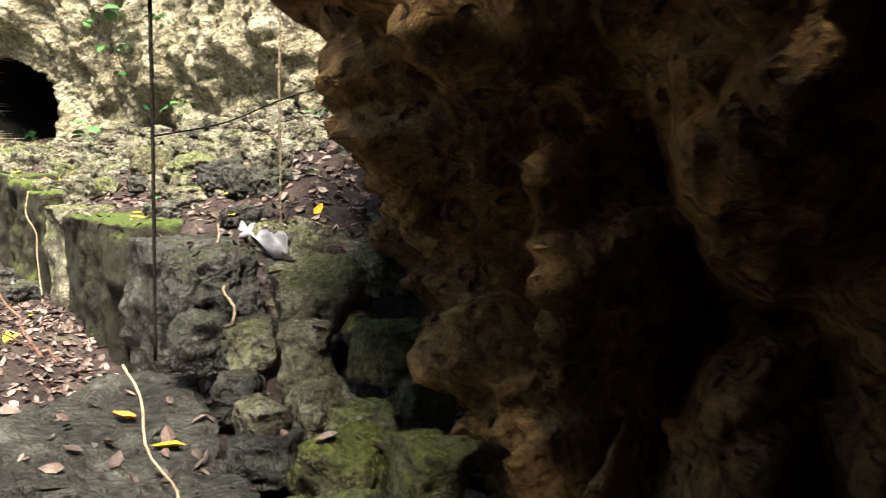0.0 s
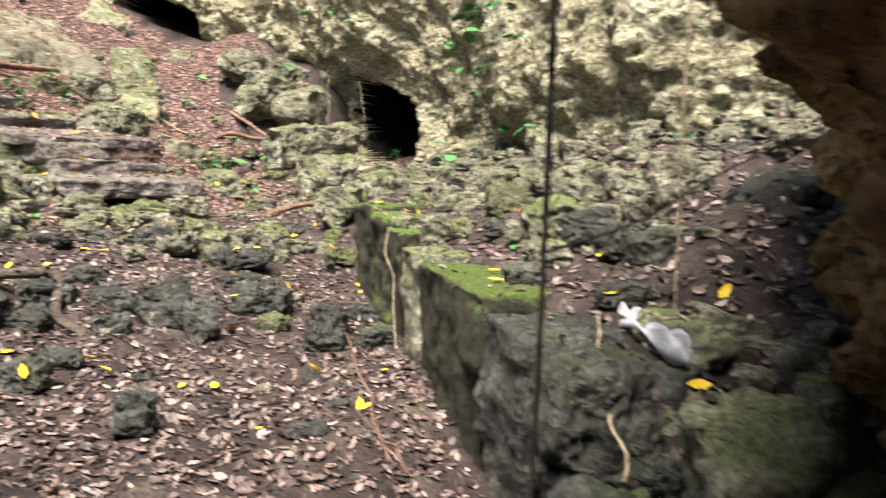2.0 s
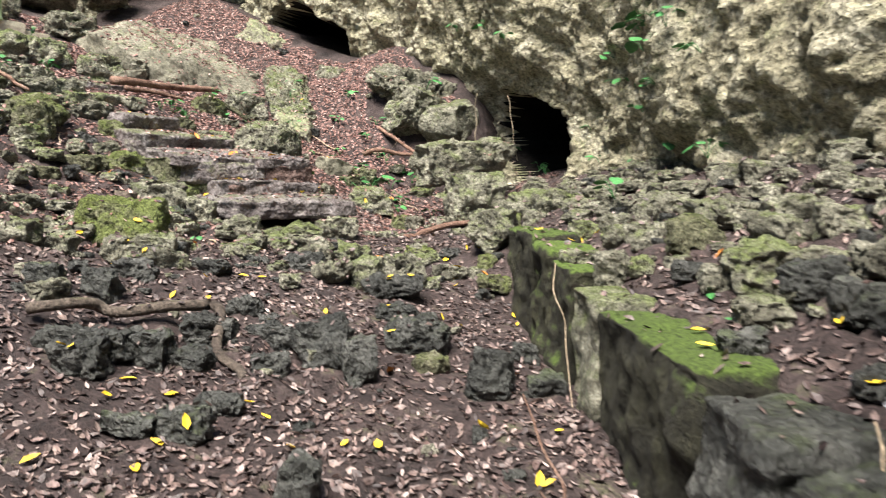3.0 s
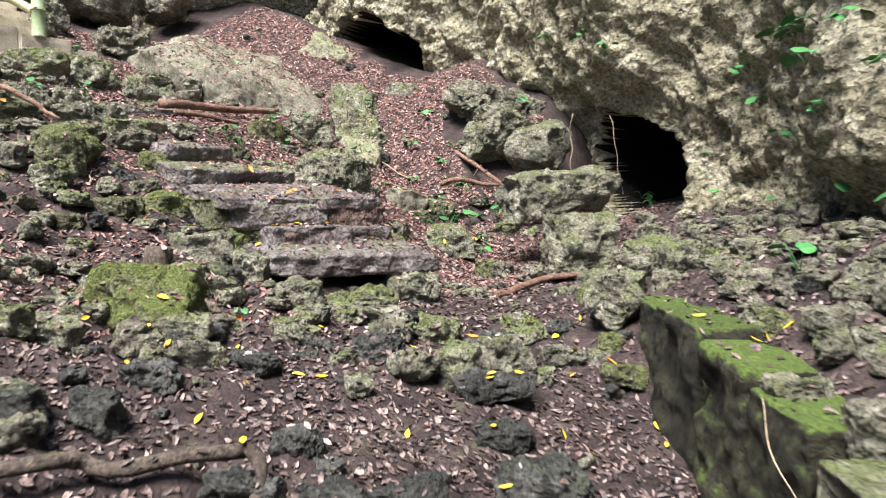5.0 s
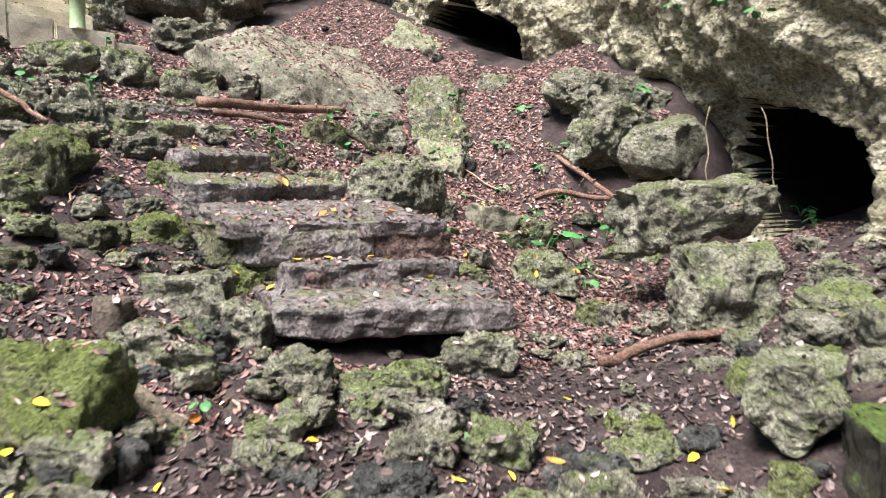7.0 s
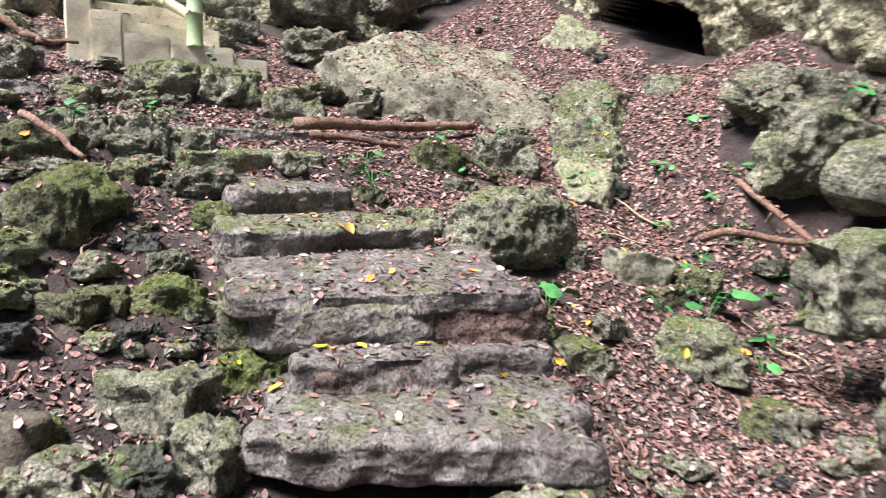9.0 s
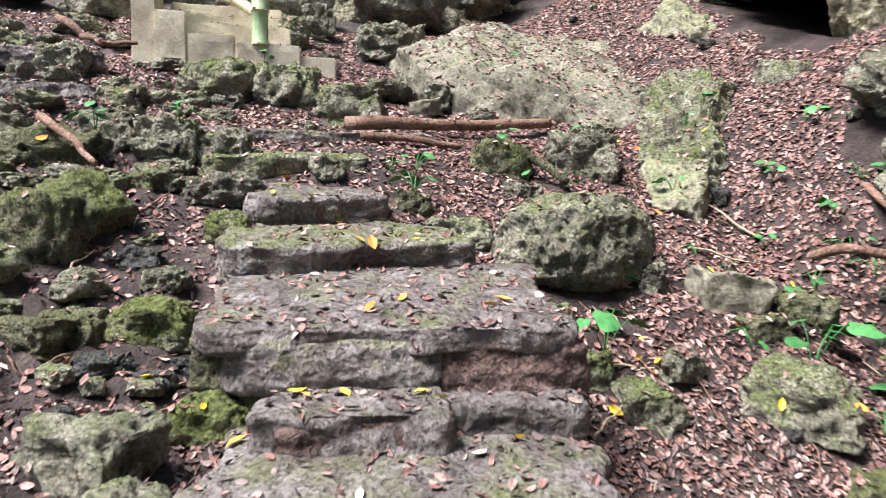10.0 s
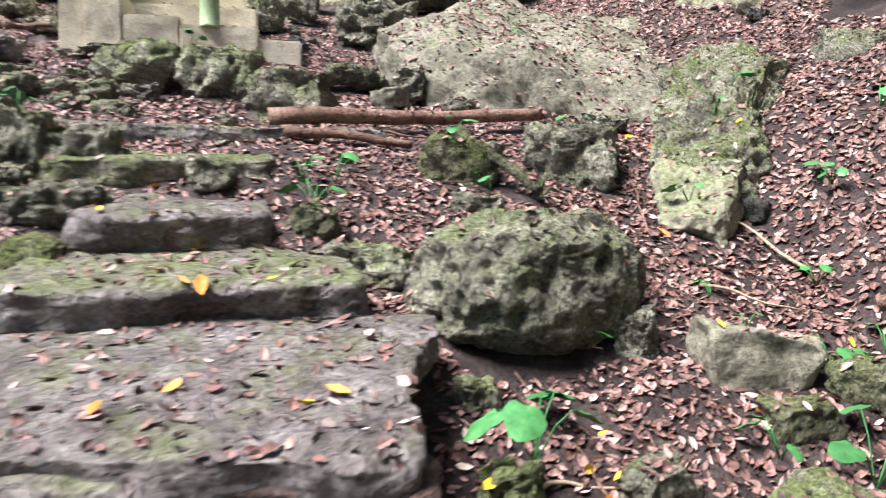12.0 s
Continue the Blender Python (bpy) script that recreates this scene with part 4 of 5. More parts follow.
block(-11.35, 4.62, 3.3, (1.5, 0.2, 1.5), 1, "side_wall")
block(-10.85, 4.83, 3.2, (0.6, 0.26, 0.92), 2)
block(-10.85, 5.16, 3.2, (0.6, 0.4, 0.74), 3)
block(-10.8, 5.64, 3.2, (0.55, 0.56, 0.68), 4)
block(-10.8, 6.07, 3.2, (0.5, 0.34, 0.6), 5)
block(-11.3, 5.35, 3.6, (0.4, 1.1, 0.55), 6, "riser")
block(-11.7, 5.35, 3.7, (0.4, 1.1, 0.62), 7, "riser")
block(-12.1, 5.35, 3.8, (0.4, 1.1, 0.7), 8, "riser")


def bamboo(a, b, r, mat, seed, label):
    """A bamboo pole with its nodes."""
    thing = tagged(new("bamboo_pole"), label, "pole")
    a, b = Vector(a), Vector(b)
    thing.location = a
    ln = (b - a).length
    pts, rad = [], []
    k = 0.0
    while k < ln:
        for f, w in ((0.0, 1.0), (0.008, 1.1), (0.016, 1.1), (0.026, 1.0), (0.16, 0.98)):
            if k + f < ln:
                pts.append((b - a).normalized() * (k + f))
                rad.append(r * w)
        k += 0.3
    part("culm", tube("culm", pts, rad, mat, 20), thing)
    for i in range(1, int(ln / 0.3) + 1):
        if i * 0.3 + 0.012 < ln:
            c = (b - a).normalized() * (i * 0.3)
            part("node_ring", tube("node_ring", [c, c + (b - a).normalized() * 0.008], [r * 1.12], pale_bamboo_mat, 20), thing)
    return thing


bamboo((-10.55, 5.57, 3.86), (-10.55, 5.58, 5.2), 0.072, bamboo_mat, 1, "upright green bamboo post set on a concrete block")
bamboo((-11.6, 4.75, 4.6), (-11.6, 4.76, 5.6), 0.06, bamboo_mat, 2, "upright green bamboo post at the concrete wall")
bamboo((-10.62, 5.55, 4.16), (-11.5, 4.78, 4.78), 0.05, pale_bamboo_mat, 3, "pale bamboo handrail sloping between posts")


# ---- roots, logs, vines, litter of sticks ----
def stick(name, a, b, r0, r1, mat, seed, label, sway=0.04, n=14, sag=0.0, category="branch"):
    pts = winding(a, b, n, sway, seed, sag)
    rad = [r0 + (r1 - r0) * i / (n - 1) for i in range(n)]
    return tagged(new(name, tube(name, pts, rad, mat, 9, 0.12, seed)), label, category)


def up(x, y, h=0.0):
    return (x, y, float(ground(x, y)) + h)


stick("log", (-8.85, 6.0, 3.05), (-8.95, 7.6, 3.12), 0.05, 0.035, bark_mat, 4, "dead brown log lying along the top step", 0.02, category="log")
stick("branch", (-8.7, 6.1, 2.98), (-8.55, 6.75, 2.9), 0.03, 0.02, bark_mat, 5, "short broken branch below the log", 0.02)
stick("mossy_branch", (-8.35, 6.95, 2.96), (-7.95, 7.25, 2.66), 0.035, 0.025, moss_mat, 6, "bent mossy branch leaning on the bank", 0.04)
stick("root", up(-5.0, 6.5, 0.04), up(-4.55, 7.15, 0.05), 0.035, 0.02, bark_mat, 7, "brown root lying across the leaf litter", 0.05, category="root")
stick("root", up(-4.1, 2.55, 0.06), up(-3.75, 3.3, 0.12), 0.028, 0.028, old_root_mat, 8, "thick grey tree root over the rocks", 0.05, category="root")
stick("root", up(-3.75, 3.3, 0.12), up(-3.1, 2.98, 0.0), 0.028, 0.02, old_root_mat, 9, "grey tree root reaching down to the soil", 0.05, category="root")
stick("root", up(-5.5, 3.9, 0.16), up(-5.15, 4.25, 0.0), 0.06, 0.045, root_mat, 10, "mossy root beside a boulder", 0.05, category="root")
stick("fallen_branch", (-8.0, 9.1, 3.0), (-6.3, 8.5, 2.25), 0.03, 0.02, bark_mat, 11, "long brown branch lying on the slope", 0.06)
stick("fallen_branch", (-6.9, 8.2, 2.25), (-6.0, 8.6, 2.3), 0.03, 0.02, bark_mat, 12, "curved brown branch on the leaves", 0.08)
stick("forked_branch", (-10.6, 4.0, 3.98), (-10.1, 4.35, 3.72), 0.035, 0.02, bark_mat, 13, "pale forked dead branch on the litter", 0.04)
stick("forked_branch", (-10.25, 4.2, 3.78), (-10.15, 4.6, 3.75), 0.025, 0.015, bark_mat, 14, "dead side branch on the litter", 0.04)
stick("stick", (-8.2, 4.25, 2.98), (-7.85, 4.55, 2.72), 0.025, 0.015, bark_mat, 15, "broken brown stick among mossy rocks", 0.03)

tagged(new("stump", tube("stump", [(-6.0, 4.27, 1.5), (-6.0, 4.28, 1.62), (-5.99, 4.29, 1.72), (-5.98, 4.3, 1.79), (-5.98, 4.3, 1.795)], [0.105, 0.09, 0.08, 0.078, 0.07], old_root_mat, 16, 0.09, 3)), "short cut olive-brown stump among the rocks", "stump")

# hanging vines at the cave mouth
stick("vine", (-0.44, 1.28, 3.2), (-0.68, 1.78, 1.08), 0.0052, 0.004, vine_mat, 21, "thin dark hanging vine at the cave mouth", 0.014, 50, category="vine")
stick("vine", (-0.42, 1.3, 3.2), (-0.6, 1.6, 1.85), 0.004, 0.003, vine_mat, 25, "thin dark vine twined beside another", 0.012, 40, category="vine")
stick("vine", (-0.55, 2.7, 3.3), (-0.59, 2.78, 1.3), 0.0055, 0.0045, root_mat, 22, "thin pale hanging vine by the rocks", 0.008, 40, category="vine")
stick("twig", (-0.62, 1.66, 1.6), (-0.2, 2.5, 1.85), 0.0022, 0.0014, vine_mat, 23, "thin dark twig growing off the vine", 0.02, 20, category="twig")
stick("twig", (-0.68, 1.62, 1.1), (-0.42, 1.25, 0.85), 0.003, 0.0024, twig_mat, 24, "pale bent stem on the flat rock", 0.02, 16, category="twig")
stick("fallen_branch", (-1.25, 2.35, 0.95), (-1.85, 3.1, 1.12), 0.006, 0.004, bark_mat, 26, "thin brown stick leaning at the wall foot", 0.03, 16)
stick("fallen_branch", (-1.15, 2.3, 0.95), (-1.6, 2.75, 0.95), 0.005, 0.003, bark_mat, 27, "thin brown stick on the soil", 0.04, 16)
stick("twig", (-0.6, 2.1, 1.1), (-0.75, 2.55, 1.36), 0.004, 0.003, twig_mat, 28, "pale bent stem over the rocks", 0.03, 16, category="twig")
stick("creeper", (-2.35, 4.35, 1.45), (-1.85, 3.5, 0.98), 0.002, 0.0016, twig_mat, 29, "thin pale creeper hanging over the wall", 0.02, 20, category="vine")
stick("hanging_root", (-5.75, 9.0, 3.0), (-5.7, 8.9, 2.2), 0.007, 0.004, root_mat, 30, "thin root hanging before the cave mouth", 0.04, 20, category="root")
stick("hanging_root", (-5.3, 8.95, 2.95), (-5.0, 8.7, 2.15), 0.004, 0.003, root_mat, 31, "thin root hanging before the cave mouth", 0.04, 20, category="root")
rs = random.Random(91)
for i in range(60):
    x, y = (rs.uniform(-9.0, -4.4), rs.uniform(6.3, 8.6)) if i < 34 else (rs.uniform(-8.5, -5.0), rs.uniform(3.4, 5.0))
    a, ln = rs.uniform(0, 6.28), rs.uniform(0.15, 0.5)
    x1, y1 = x + ln * math.cos(a), y + ln * math.sin(a)
    stick("twig", up(x, y, 0.02), up(x1, y1, 0.025), rs.uniform(0.004, 0.01), 0.003, bark_mat if i % 3 else twig_mat, 300 + i, "thin dry twig lying on the leaves", 0.02, 9, category="twig")


# ---- plastic sheet on the rocks ----
def plastic_sheet(a, b, width, name="plastic_sheet"):
    a, b = Vector(a), Vector(b)
    t, n = (b - a).normalized(), 40
    s = t.cross(Vector((0, 0, 1))).normalized()
    V, Fc = [], []
    for i in range(n):
        f = i / (n - 1)
        w = width * (0.08 + 0.92 * math.sin(math.pi * f ** 0.85) ** 1.3)
        for j in range(14):
            g = j / 13 - 0.5
            p = a.lerp(b, f) + s * (g * w)
            p.z += 0.022 * math.sin(9 * g + 7 * f) + 0.014 * math.sin(23 * g - 15 * f) + 0.03 * (1 - 4 * g * g)
            V.append(tuple(p))
    for i in range(n - 1):
        for j in range(13):
            k = i * 14 + j
            Fc.append((k, k + 1, k + 15, k + 14))
    ob = new(name, mesh_of(name, V, Fc, plastic_mat))
    thick = ob.modifiers.new("thickness", "SOLIDIFY")
    thick.thickness = 0.002
    return tagged(ob, "crumpled dirty white plastic sheet on the rocks", "plastic sheet")


plastic_sheet((-0.84, 2.94, 1.31), (-0.52, 2.55, 1.27), 0.085)


# ---- rubble and leaf litter ----

dg = bpy.context.evaluated_depsgraph_get()
bpy.context.view_layer.update()


def drop(x, y, h):
    """Where a thing let fall from x, y, h comes to rest: place, normal, name."""
    hit, place, normal, _, ob, _ = scene.ray_cast(dg, Vector((x, y, h)), Vector((0, 0, -1)))
    return (place, normal, ob.name) if hit else (None, None, "")


lumps = {}
for sub in (3, 4):
    lumps[sub] = []
    for i in range(10):
        me = rock_mesh("pebble", grey_mat, 500 + i, (0.9, 1.0, 0.75), boxy=0.5, rough=0.22, pit=0.22, sub=sub, freq=1.7, facets=7)
        lumps[sub].append((np.array([v.co[:] for v in me.vertices]), np.array([list(p.vertices) for p in me.polygons])))
        bpy.data.meshes.remove(me)


def rubble(name, mat, n, seed, lo, hi, label, wants):
    r = np.random.RandomState(seed)
    V, Fc, base = [], [], 0
    xs, ys = r.uniform(-12.2, 0.4, n * 30), r.uniform(0.9, 9.6, n * 30)
    keep = r.rand(n * 30) < rubble_density(xs, ys) * wants(xs, ys)
    xs, ys = xs[keep][:n], ys[keep][:n]
    zs = ground_rough(xs, ys)
    for x, y, z in zip(xs, ys, zs):
        s = lo + (hi - lo) * r.rand() ** 2.5
        v, f = lumps[4 if s > 0.075 else 3][r.randint(10)]
        a = r.uniform(0, 6.28)
        c, sn = math.cos(a), math.sin(a)
        w = v * s * np.array([r.uniform(0.7, 1.2), r.uniform(0.8, 1.3), r.uniform(0.5, 1.0)])
        w = np.stack([w[:, 0] * c - w[:, 1] * sn, w[:, 0] * sn + w[:, 1] * c, w[:, 2]], 1)
        w += np.array([x, y, z + s * 0.25])
        V.append(w)
        Fc += (f + base).tolist()
        base += len(w)
    return tagged(new(name, mesh_of(name, np.concatenate(V), Fc, mat)), label, "stones", kind="stuff")


rubble("rubble", grey_mat, 620, 3, 0.025, 0.12, "dark damp rubble stones strewn over the soil", lambda x, y: np.where(x > -5.5, 1.0, 0.5))
rubble("mossy_rubble", rock_mat, 800, 4, 0.04, 0.2, "mossy limestone rubble between the larger rocks", lambda x, y: np.where((x < -4.2) | (y > 4), 1.0, 0.25))
rubble("terrace_rubble", rock_mat, 380, 5, 0.05, 0.17, "mossy limestone rubble strewn behind the low wall", lambda x, y: np.where((x > -4.5) & (y > 3.2) & ((x + 1.2) * 0.797 + (y - 2.8) * 0.604 > 0.4), 6.0, 0.0))
rubble("bank_rubble", rock_mat, 300, 6, 0.07, 0.2, "mossy limestone rubble on the bank beside the stairs", lambda x, y: np.where((x < -4.6) & (x > -10) & (y < 5.0), 4.0, 0.0))
dg = bpy.context.evaluated_depsgraph_get()
bpy.context.view_layer.update()


def litter_density(x, y):
    q = (x + 1.2) * 0.797 + (y - 2.8) * 0.604
    n = 0.5 + 0.9 * fbm(np.stack([x * 1.1, y * 1.1, 0 * x + 3.0], 1), 3, 31)
    slope = np.where((x < -5.3) & (y > 6.2), (0.75 + 0.5 * n) * (0.65 + 0.35 * smooth(-x + 0.5 * (y - 7), 6.6, 7.6)), 0)
    top = np.where(x < -8.6, 0.7 + 0.5 * n, 0)
    path = np.where(q < 0, 0.62, 0.5) * (0.35 + 1.1 * n)
    return np.maximum.reduce([slope, top, path])


LEAF = np.array([(0, 0, 0), (0.3, 0.2, 0.02), (0.3, -0.2, 0.02), (0.32, 0, 0.0), (0.7, 0.17, 0.05), (0.7, -0.17, 0.05), (0.68, 0, 0.02), (1, 0, 0.1)])
LEAF_FACES = [(0, 3, 1), (0, 2, 3), (3, 6, 4, 1), (2, 5, 6, 3), (6, 7, 4), (5, 7, 6)]


def leaf_points(size, r, place, normal, curl=1.0):
    v = LEAF.copy() - np.array([0.5, 0, 0])
    v[:, 1] *= r.uniform(0.7, 1.5)
    v[:, 2] += curl * r.uniform(-0.5, 1.0) * (v[:, 1] ** 2) * 3 + curl * r.uniform(-0.3, 0.7) * v[:, 0] ** 2
    v *= size
    a = r.uniform(0, 6.28)
    n = (Vector(normal) + Vector((r.normal(0, 0.42), r.normal(0, 0.42), 0.1))).normalized()
    t = n.orthogonal().normalized()
    t = Matrix.Rotation(a, 3, n) @ t
    b = n.cross(t)
    m = np.array([t[:], b[:], n[:]])
    return v @ m + np.array(place[:]) + np.array(n[:]) * (0.004 + 0.1 * size * r.rand())


def litter(name, mat, n, seed, lo, hi, label, wants, x0, x1):
    r = np.random.RandomState(seed)
    V, Fc, base = [], [], 0
    xs, ys = r.uniform(x0, x1, n), r.uniform(0.9, 10.0, n)
    keep = r.rand(n) < litter_density(xs, ys) * wants(xs, ys)
    xs, ys = xs[keep], ys[keep]
    zs = ground(xs, ys)
    for x, y, z in zip(xs.tolist(), ys.tolist(), zs.tolist()):
        place, normal, on = drop(x, y, z + 0.9)
        if place is not None and place.z > z + 0.7:
            place, normal, on = drop(x, y, z + 0.3)
        if place is None or normal.z < 0.55:
            continue
        stone = not on.startswith("ground")
        if stone and r.rand() > (0.15 if on.startswith("step") else 0.3 if on.startswith(("rock_hump", "rubble", "mossy_rubble", "terrace", "bank")) else 0.12):
            continue
        V.append(leaf_points(r.uniform(lo, hi), r, place, normal))
        Fc += [tuple(k + base for k in f) for f in LEAF_FACES]
        base += len(LEAF)
    return tagged(new(name, mesh_of(name, np.concatenate(V), Fc, mat, False)), label, "leaves", kind="stuff")


litter("slope_litter", litter_mat, 138000, 7, 0.02, 0.057, "reddish brown dry leaf litter over the slope", lambda x, y: np.where(y > 5.0, 1.0, 0.75), -12.4, -5.0)
litter("path_litter", dark_litter_mat, 90000, 8, 0.016, 0.054, "dark damp leaf litter trodden into the path", lambda x, y: 1.25 + 0 * x, -6.5, 0.3)


# ---- single coloured leaves and small plants ----
def leaf_mesh(name, mat, seed):
    r = np.random.RandomState(seed)
    v = LEAF.copy() - np.array([0.5, 0, 0])
    v[:, 1] *= r.uniform(0.9, 1.5)
    v[:, 2] += r.uniform(0.3, 1.2) * v[:, 1] ** 2 * 2 + r.uniform(0.0, 0.6) * v[:, 0] ** 2
    return mesh_of(name, v, LEAF_FACES, mat, False)


LEAVES = {m.name: [leaf_mesh("fallen_leaf", m, i) for i in range(4)] for m in (yellow_mat, orange_mat, pale_leaf_mat, green_mat)}
TOLD = {"yellow_leaf": "fallen bright yellow leaf lying flat", "orange_leaf": "fallen orange brown leaf lying flat", "pale_dry_leaf": "fallen pale dry leaf lying flat", "green_leaf": "fallen fresh green leaf lying flat"}
rl = random.Random(17)
dg = bpy.context.evaluated_depsgraph_get()


def leaf(mat, x, y, z):
    place, normal, on = drop(x, y, z + 0.25)
    if place is None:
        return
    ob = new("fallen_leaf", rl.choice(LEAVES[mat.name]))
    s = rl.uniform(0.045, 0.075) * (1.0 if mat is not orange_mat else 1.25)
    turn = normal.to_track_quat("Z", "Y").to_matrix().to_4x4()
    ob.matrix_basis = Matrix.Translation(place + normal * 0.008) @ turn @ pose(0, 0, 0, rl.uniform(-14, 14), rl.uniform(-14, 14), rl.uniform(0, 360)) @ Matrix.Diagonal((s, s, s, 1))
    tagged(ob, TOLD[mat.name], "leaf", "fallen leaves")


def heart_mesh(name, seed):
    """A heart-shaped leaf blade, its stalk at the origin, its tip along x."""
    r = random.Random(seed)
    rim = []
    for i in range(18):
        a = 2 * math.pi * i / 18
        k = 0.5 * (1 - 0.35 * math.cos(a - math.pi) ** 7 * (abs(a - math.pi) < 0.5)) * (1 + 0.3 * max(0, math.cos(a)) ** 6)
        x, y = 0.42 + k * math.cos(a), 0.86 * k * math.sin(a)
        rim.append((x, y, -0.35 * y * y - 0.25 * max(0, x - 0.3) ** 2 + 0.03 * math.sin(5 * a + seed)))
    V = rim + [(0.42 + 0.5 * (p[0] - 0.42), p[1] * 0.5, p[2] * 0.3 + 0.03) for p in rim] + [(0.42, 0, -0.01)]
    Fc = [(i, (i + 1) % 18, 18 + (i + 1) % 18, 18 + i) for i in range(18)] + [(18 + i, 18 + (i + 1) % 18, 36) for i in range(18)]
    return mesh_of(name, V, Fc, green_mat)


HEARTS = [heart_mesh("leaf", i) for i in range(3)]
rp = random.Random(23)


def plant(x, y, z, size, n, out):
    thing = tagged(new("small_plant"), "small green plant with heart-shaped leaves", "plant", "small plants")
    out = Vector(out)
    if out.z > 0.9:
        place, normal, on = drop(x, y, z + 0.3)
        z = place.z if place else z
    thing.location = (x, y, z)
    for i in range(n):
        a = rp.uniform(0, 6.28)
        d = Vector((math.cos(a) * 0.7, math.sin(a) * 0.7, rp.uniform(0.2, 0.8))) * size + out * size * 0.5
        part("stem", tube("stem", [(0, 0, -0.01), d * 0.55 + Vector((0, 0, 0.15 * size)), d], [0.003, 0.0025, 0.002], green_mat, 5), thing)
        b = part("leaf", HEARTS[i % 3], thing)
        k = size * rp.uniform(0.55, 0.95)
        b.matrix_basis = Matrix.Translation(d) @ pose(0, 0, 0, rp.uniform(-25, 25), rp.uniform(0, 28), math.degrees(a)) @ Matrix.Diagonal((k, k, k, 1))


leaf(orange_mat, -7.10, 5.82, 2.18)
leaf(orange_mat, -6.49, 5.81, 2.13)
leaf(yellow_mat, -6.19, 5.36, 1.93)
leaf(yellow_mat, -6.15, 5.45, 1.91)
leaf(yellow_mat, -6.12, 5.38, 1.91)
leaf(yellow_mat, -6.04, 5.76, 1.92)
leaf(yellow_mat, -5.96, 5.81, 1.93)
leaf(yellow_mat, -6.10, 5.51, 1.92)
leaf(yellow_mat, -5.83, 6.03, 1.91)
leaf(yellow_mat, -6.53, 4.86, 1.82)
leaf(yellow_mat, -6.12, 5.16, 1.90)
leaf(yellow_mat, -6.31, 5.05, 1.82)
leaf(yellow_mat, -6.94, 7.56, 2.05)
leaf(yellow_mat, -6.53, 6.62, 1.73)
leaf(yellow_mat, -6.74, 7.04, 1.89)
leaf(orange_mat, -6.52, 6.97, 1.76)
leaf(yellow_mat, -6.62, 6.94, 1.83)
leaf(yellow_mat, -6.58, 7.03, 1.81)
leaf(orange_mat, -6.77, 7.60, 1.91)
leaf(yellow_mat, -7.44, 8.67, 2.28)
leaf(orange_mat, -8.16, 4.25, 2.69)
leaf(yellow_mat, -8.91, 8.14, 3.03)
leaf(yellow_mat, -8.23, 8.45, 2.87)
leaf(orange_mat, -9.17, 9.74, 3.36)
leaf(orange_mat, -8.09, 5.54, 2.65)
leaf(yellow_mat, -6.22, 7.40, 1.62)
leaf(pale_leaf_mat, -5.75, 5.86, 1.90)
leaf(yellow_mat, -6.39, 6.71, 1.66)
leaf(orange_mat, -6.66, 4.59, 1.87)
leaf(yellow_mat, -7.06, 8.19, 2.09)
leaf(yellow_mat, -7.61, 5.41, 2.42)
leaf(yellow_mat, -7.60, 5.60, 2.44)
leaf(orange_mat, -7.10, 5.76, 2.17)
leaf(orange_mat, -6.38, 5.66, 2.12)
leaf(yellow_mat, -7.12, 6.04, 2.26)
leaf(orange_mat, -6.40, 6.20, 2.10)
leaf(yellow_mat, -6.34, 6.12, 2.10)
leaf(pale_leaf_mat, -6.74, 6.61, 1.91)
leaf(pale_leaf_mat, -6.66, 6.58, 1.85)
leaf(yellow_mat, -7.59, 5.75, 2.43)
leaf(orange_mat, -8.68, 8.18, 2.94)
leaf(orange_mat, -7.77, 7.78, 2.46)
leaf(yellow_mat, -4.87, 3.47, 1.35)
leaf(yellow_mat, -4.71, 3.59, 1.33)
leaf(yellow_mat, -4.38, 4.06, 1.26)
leaf(yellow_mat, -5.04, 3.76, 1.43)
leaf(yellow_mat, -5.00, 3.65, 1.39)
leaf(yellow_mat, -4.77, 4.01, 1.35)
leaf(yellow_mat, -4.37, 4.88, 1.27)
leaf(yellow_mat, -4.35, 5.12, 1.24)
leaf(orange_mat, -4.20, 5.19, 1.24)
leaf(yellow_mat, -4.71, 6.61, 1.51)
leaf(yellow_mat, -3.79, 5.93, 1.23)
leaf(yellow_mat, -3.69, 5.47, 1.11)
leaf(yellow_mat, -3.96, 6.03, 1.24)
leaf(orange_mat, -5.19, 4.30, 1.41)
leaf(yellow_mat, -3.97, 5.72, 1.20)
leaf(green_mat, -4.57, 5.12, 1.31)
leaf(yellow_mat, -4.65, 5.81, 1.32)
leaf(orange_mat, -6.01, 7.62, 1.46)
leaf(yellow_mat, -5.21, 7.77, 1.92)
leaf(yellow_mat, -5.12, 8.05, 1.94)
leaf(yellow_mat, -4.77, 4.55, 1.36)
leaf(yellow_mat, -4.32, 3.71, 1.27)
leaf(yellow_mat, -4.20, 3.41, 1.23)
leaf(yellow_mat, -3.48, 4.40, 1.09)
leaf(yellow_mat, -3.37, 4.79, 1.00)
leaf(yellow_mat, -3.02, 5.16, 1.02)
leaf(yellow_mat, -3.16, 5.36, 1.12)
leaf(yellow_mat, -2.90, 5.23, 1.47)
leaf(yellow_mat, -2.58, 5.02, 1.45)
leaf(yellow_mat, -2.59, 5.17, 1.48)
leaf(yellow_mat, -3.65, 4.85, 1.11)
leaf(yellow_mat, -3.75, 4.74, 1.21)
leaf(yellow_mat, -3.76, 5.57, 1.13)
leaf(orange_mat, -3.50, 5.52, 1.07)
leaf(yellow_mat, -5.07, 3.38, 1.39)
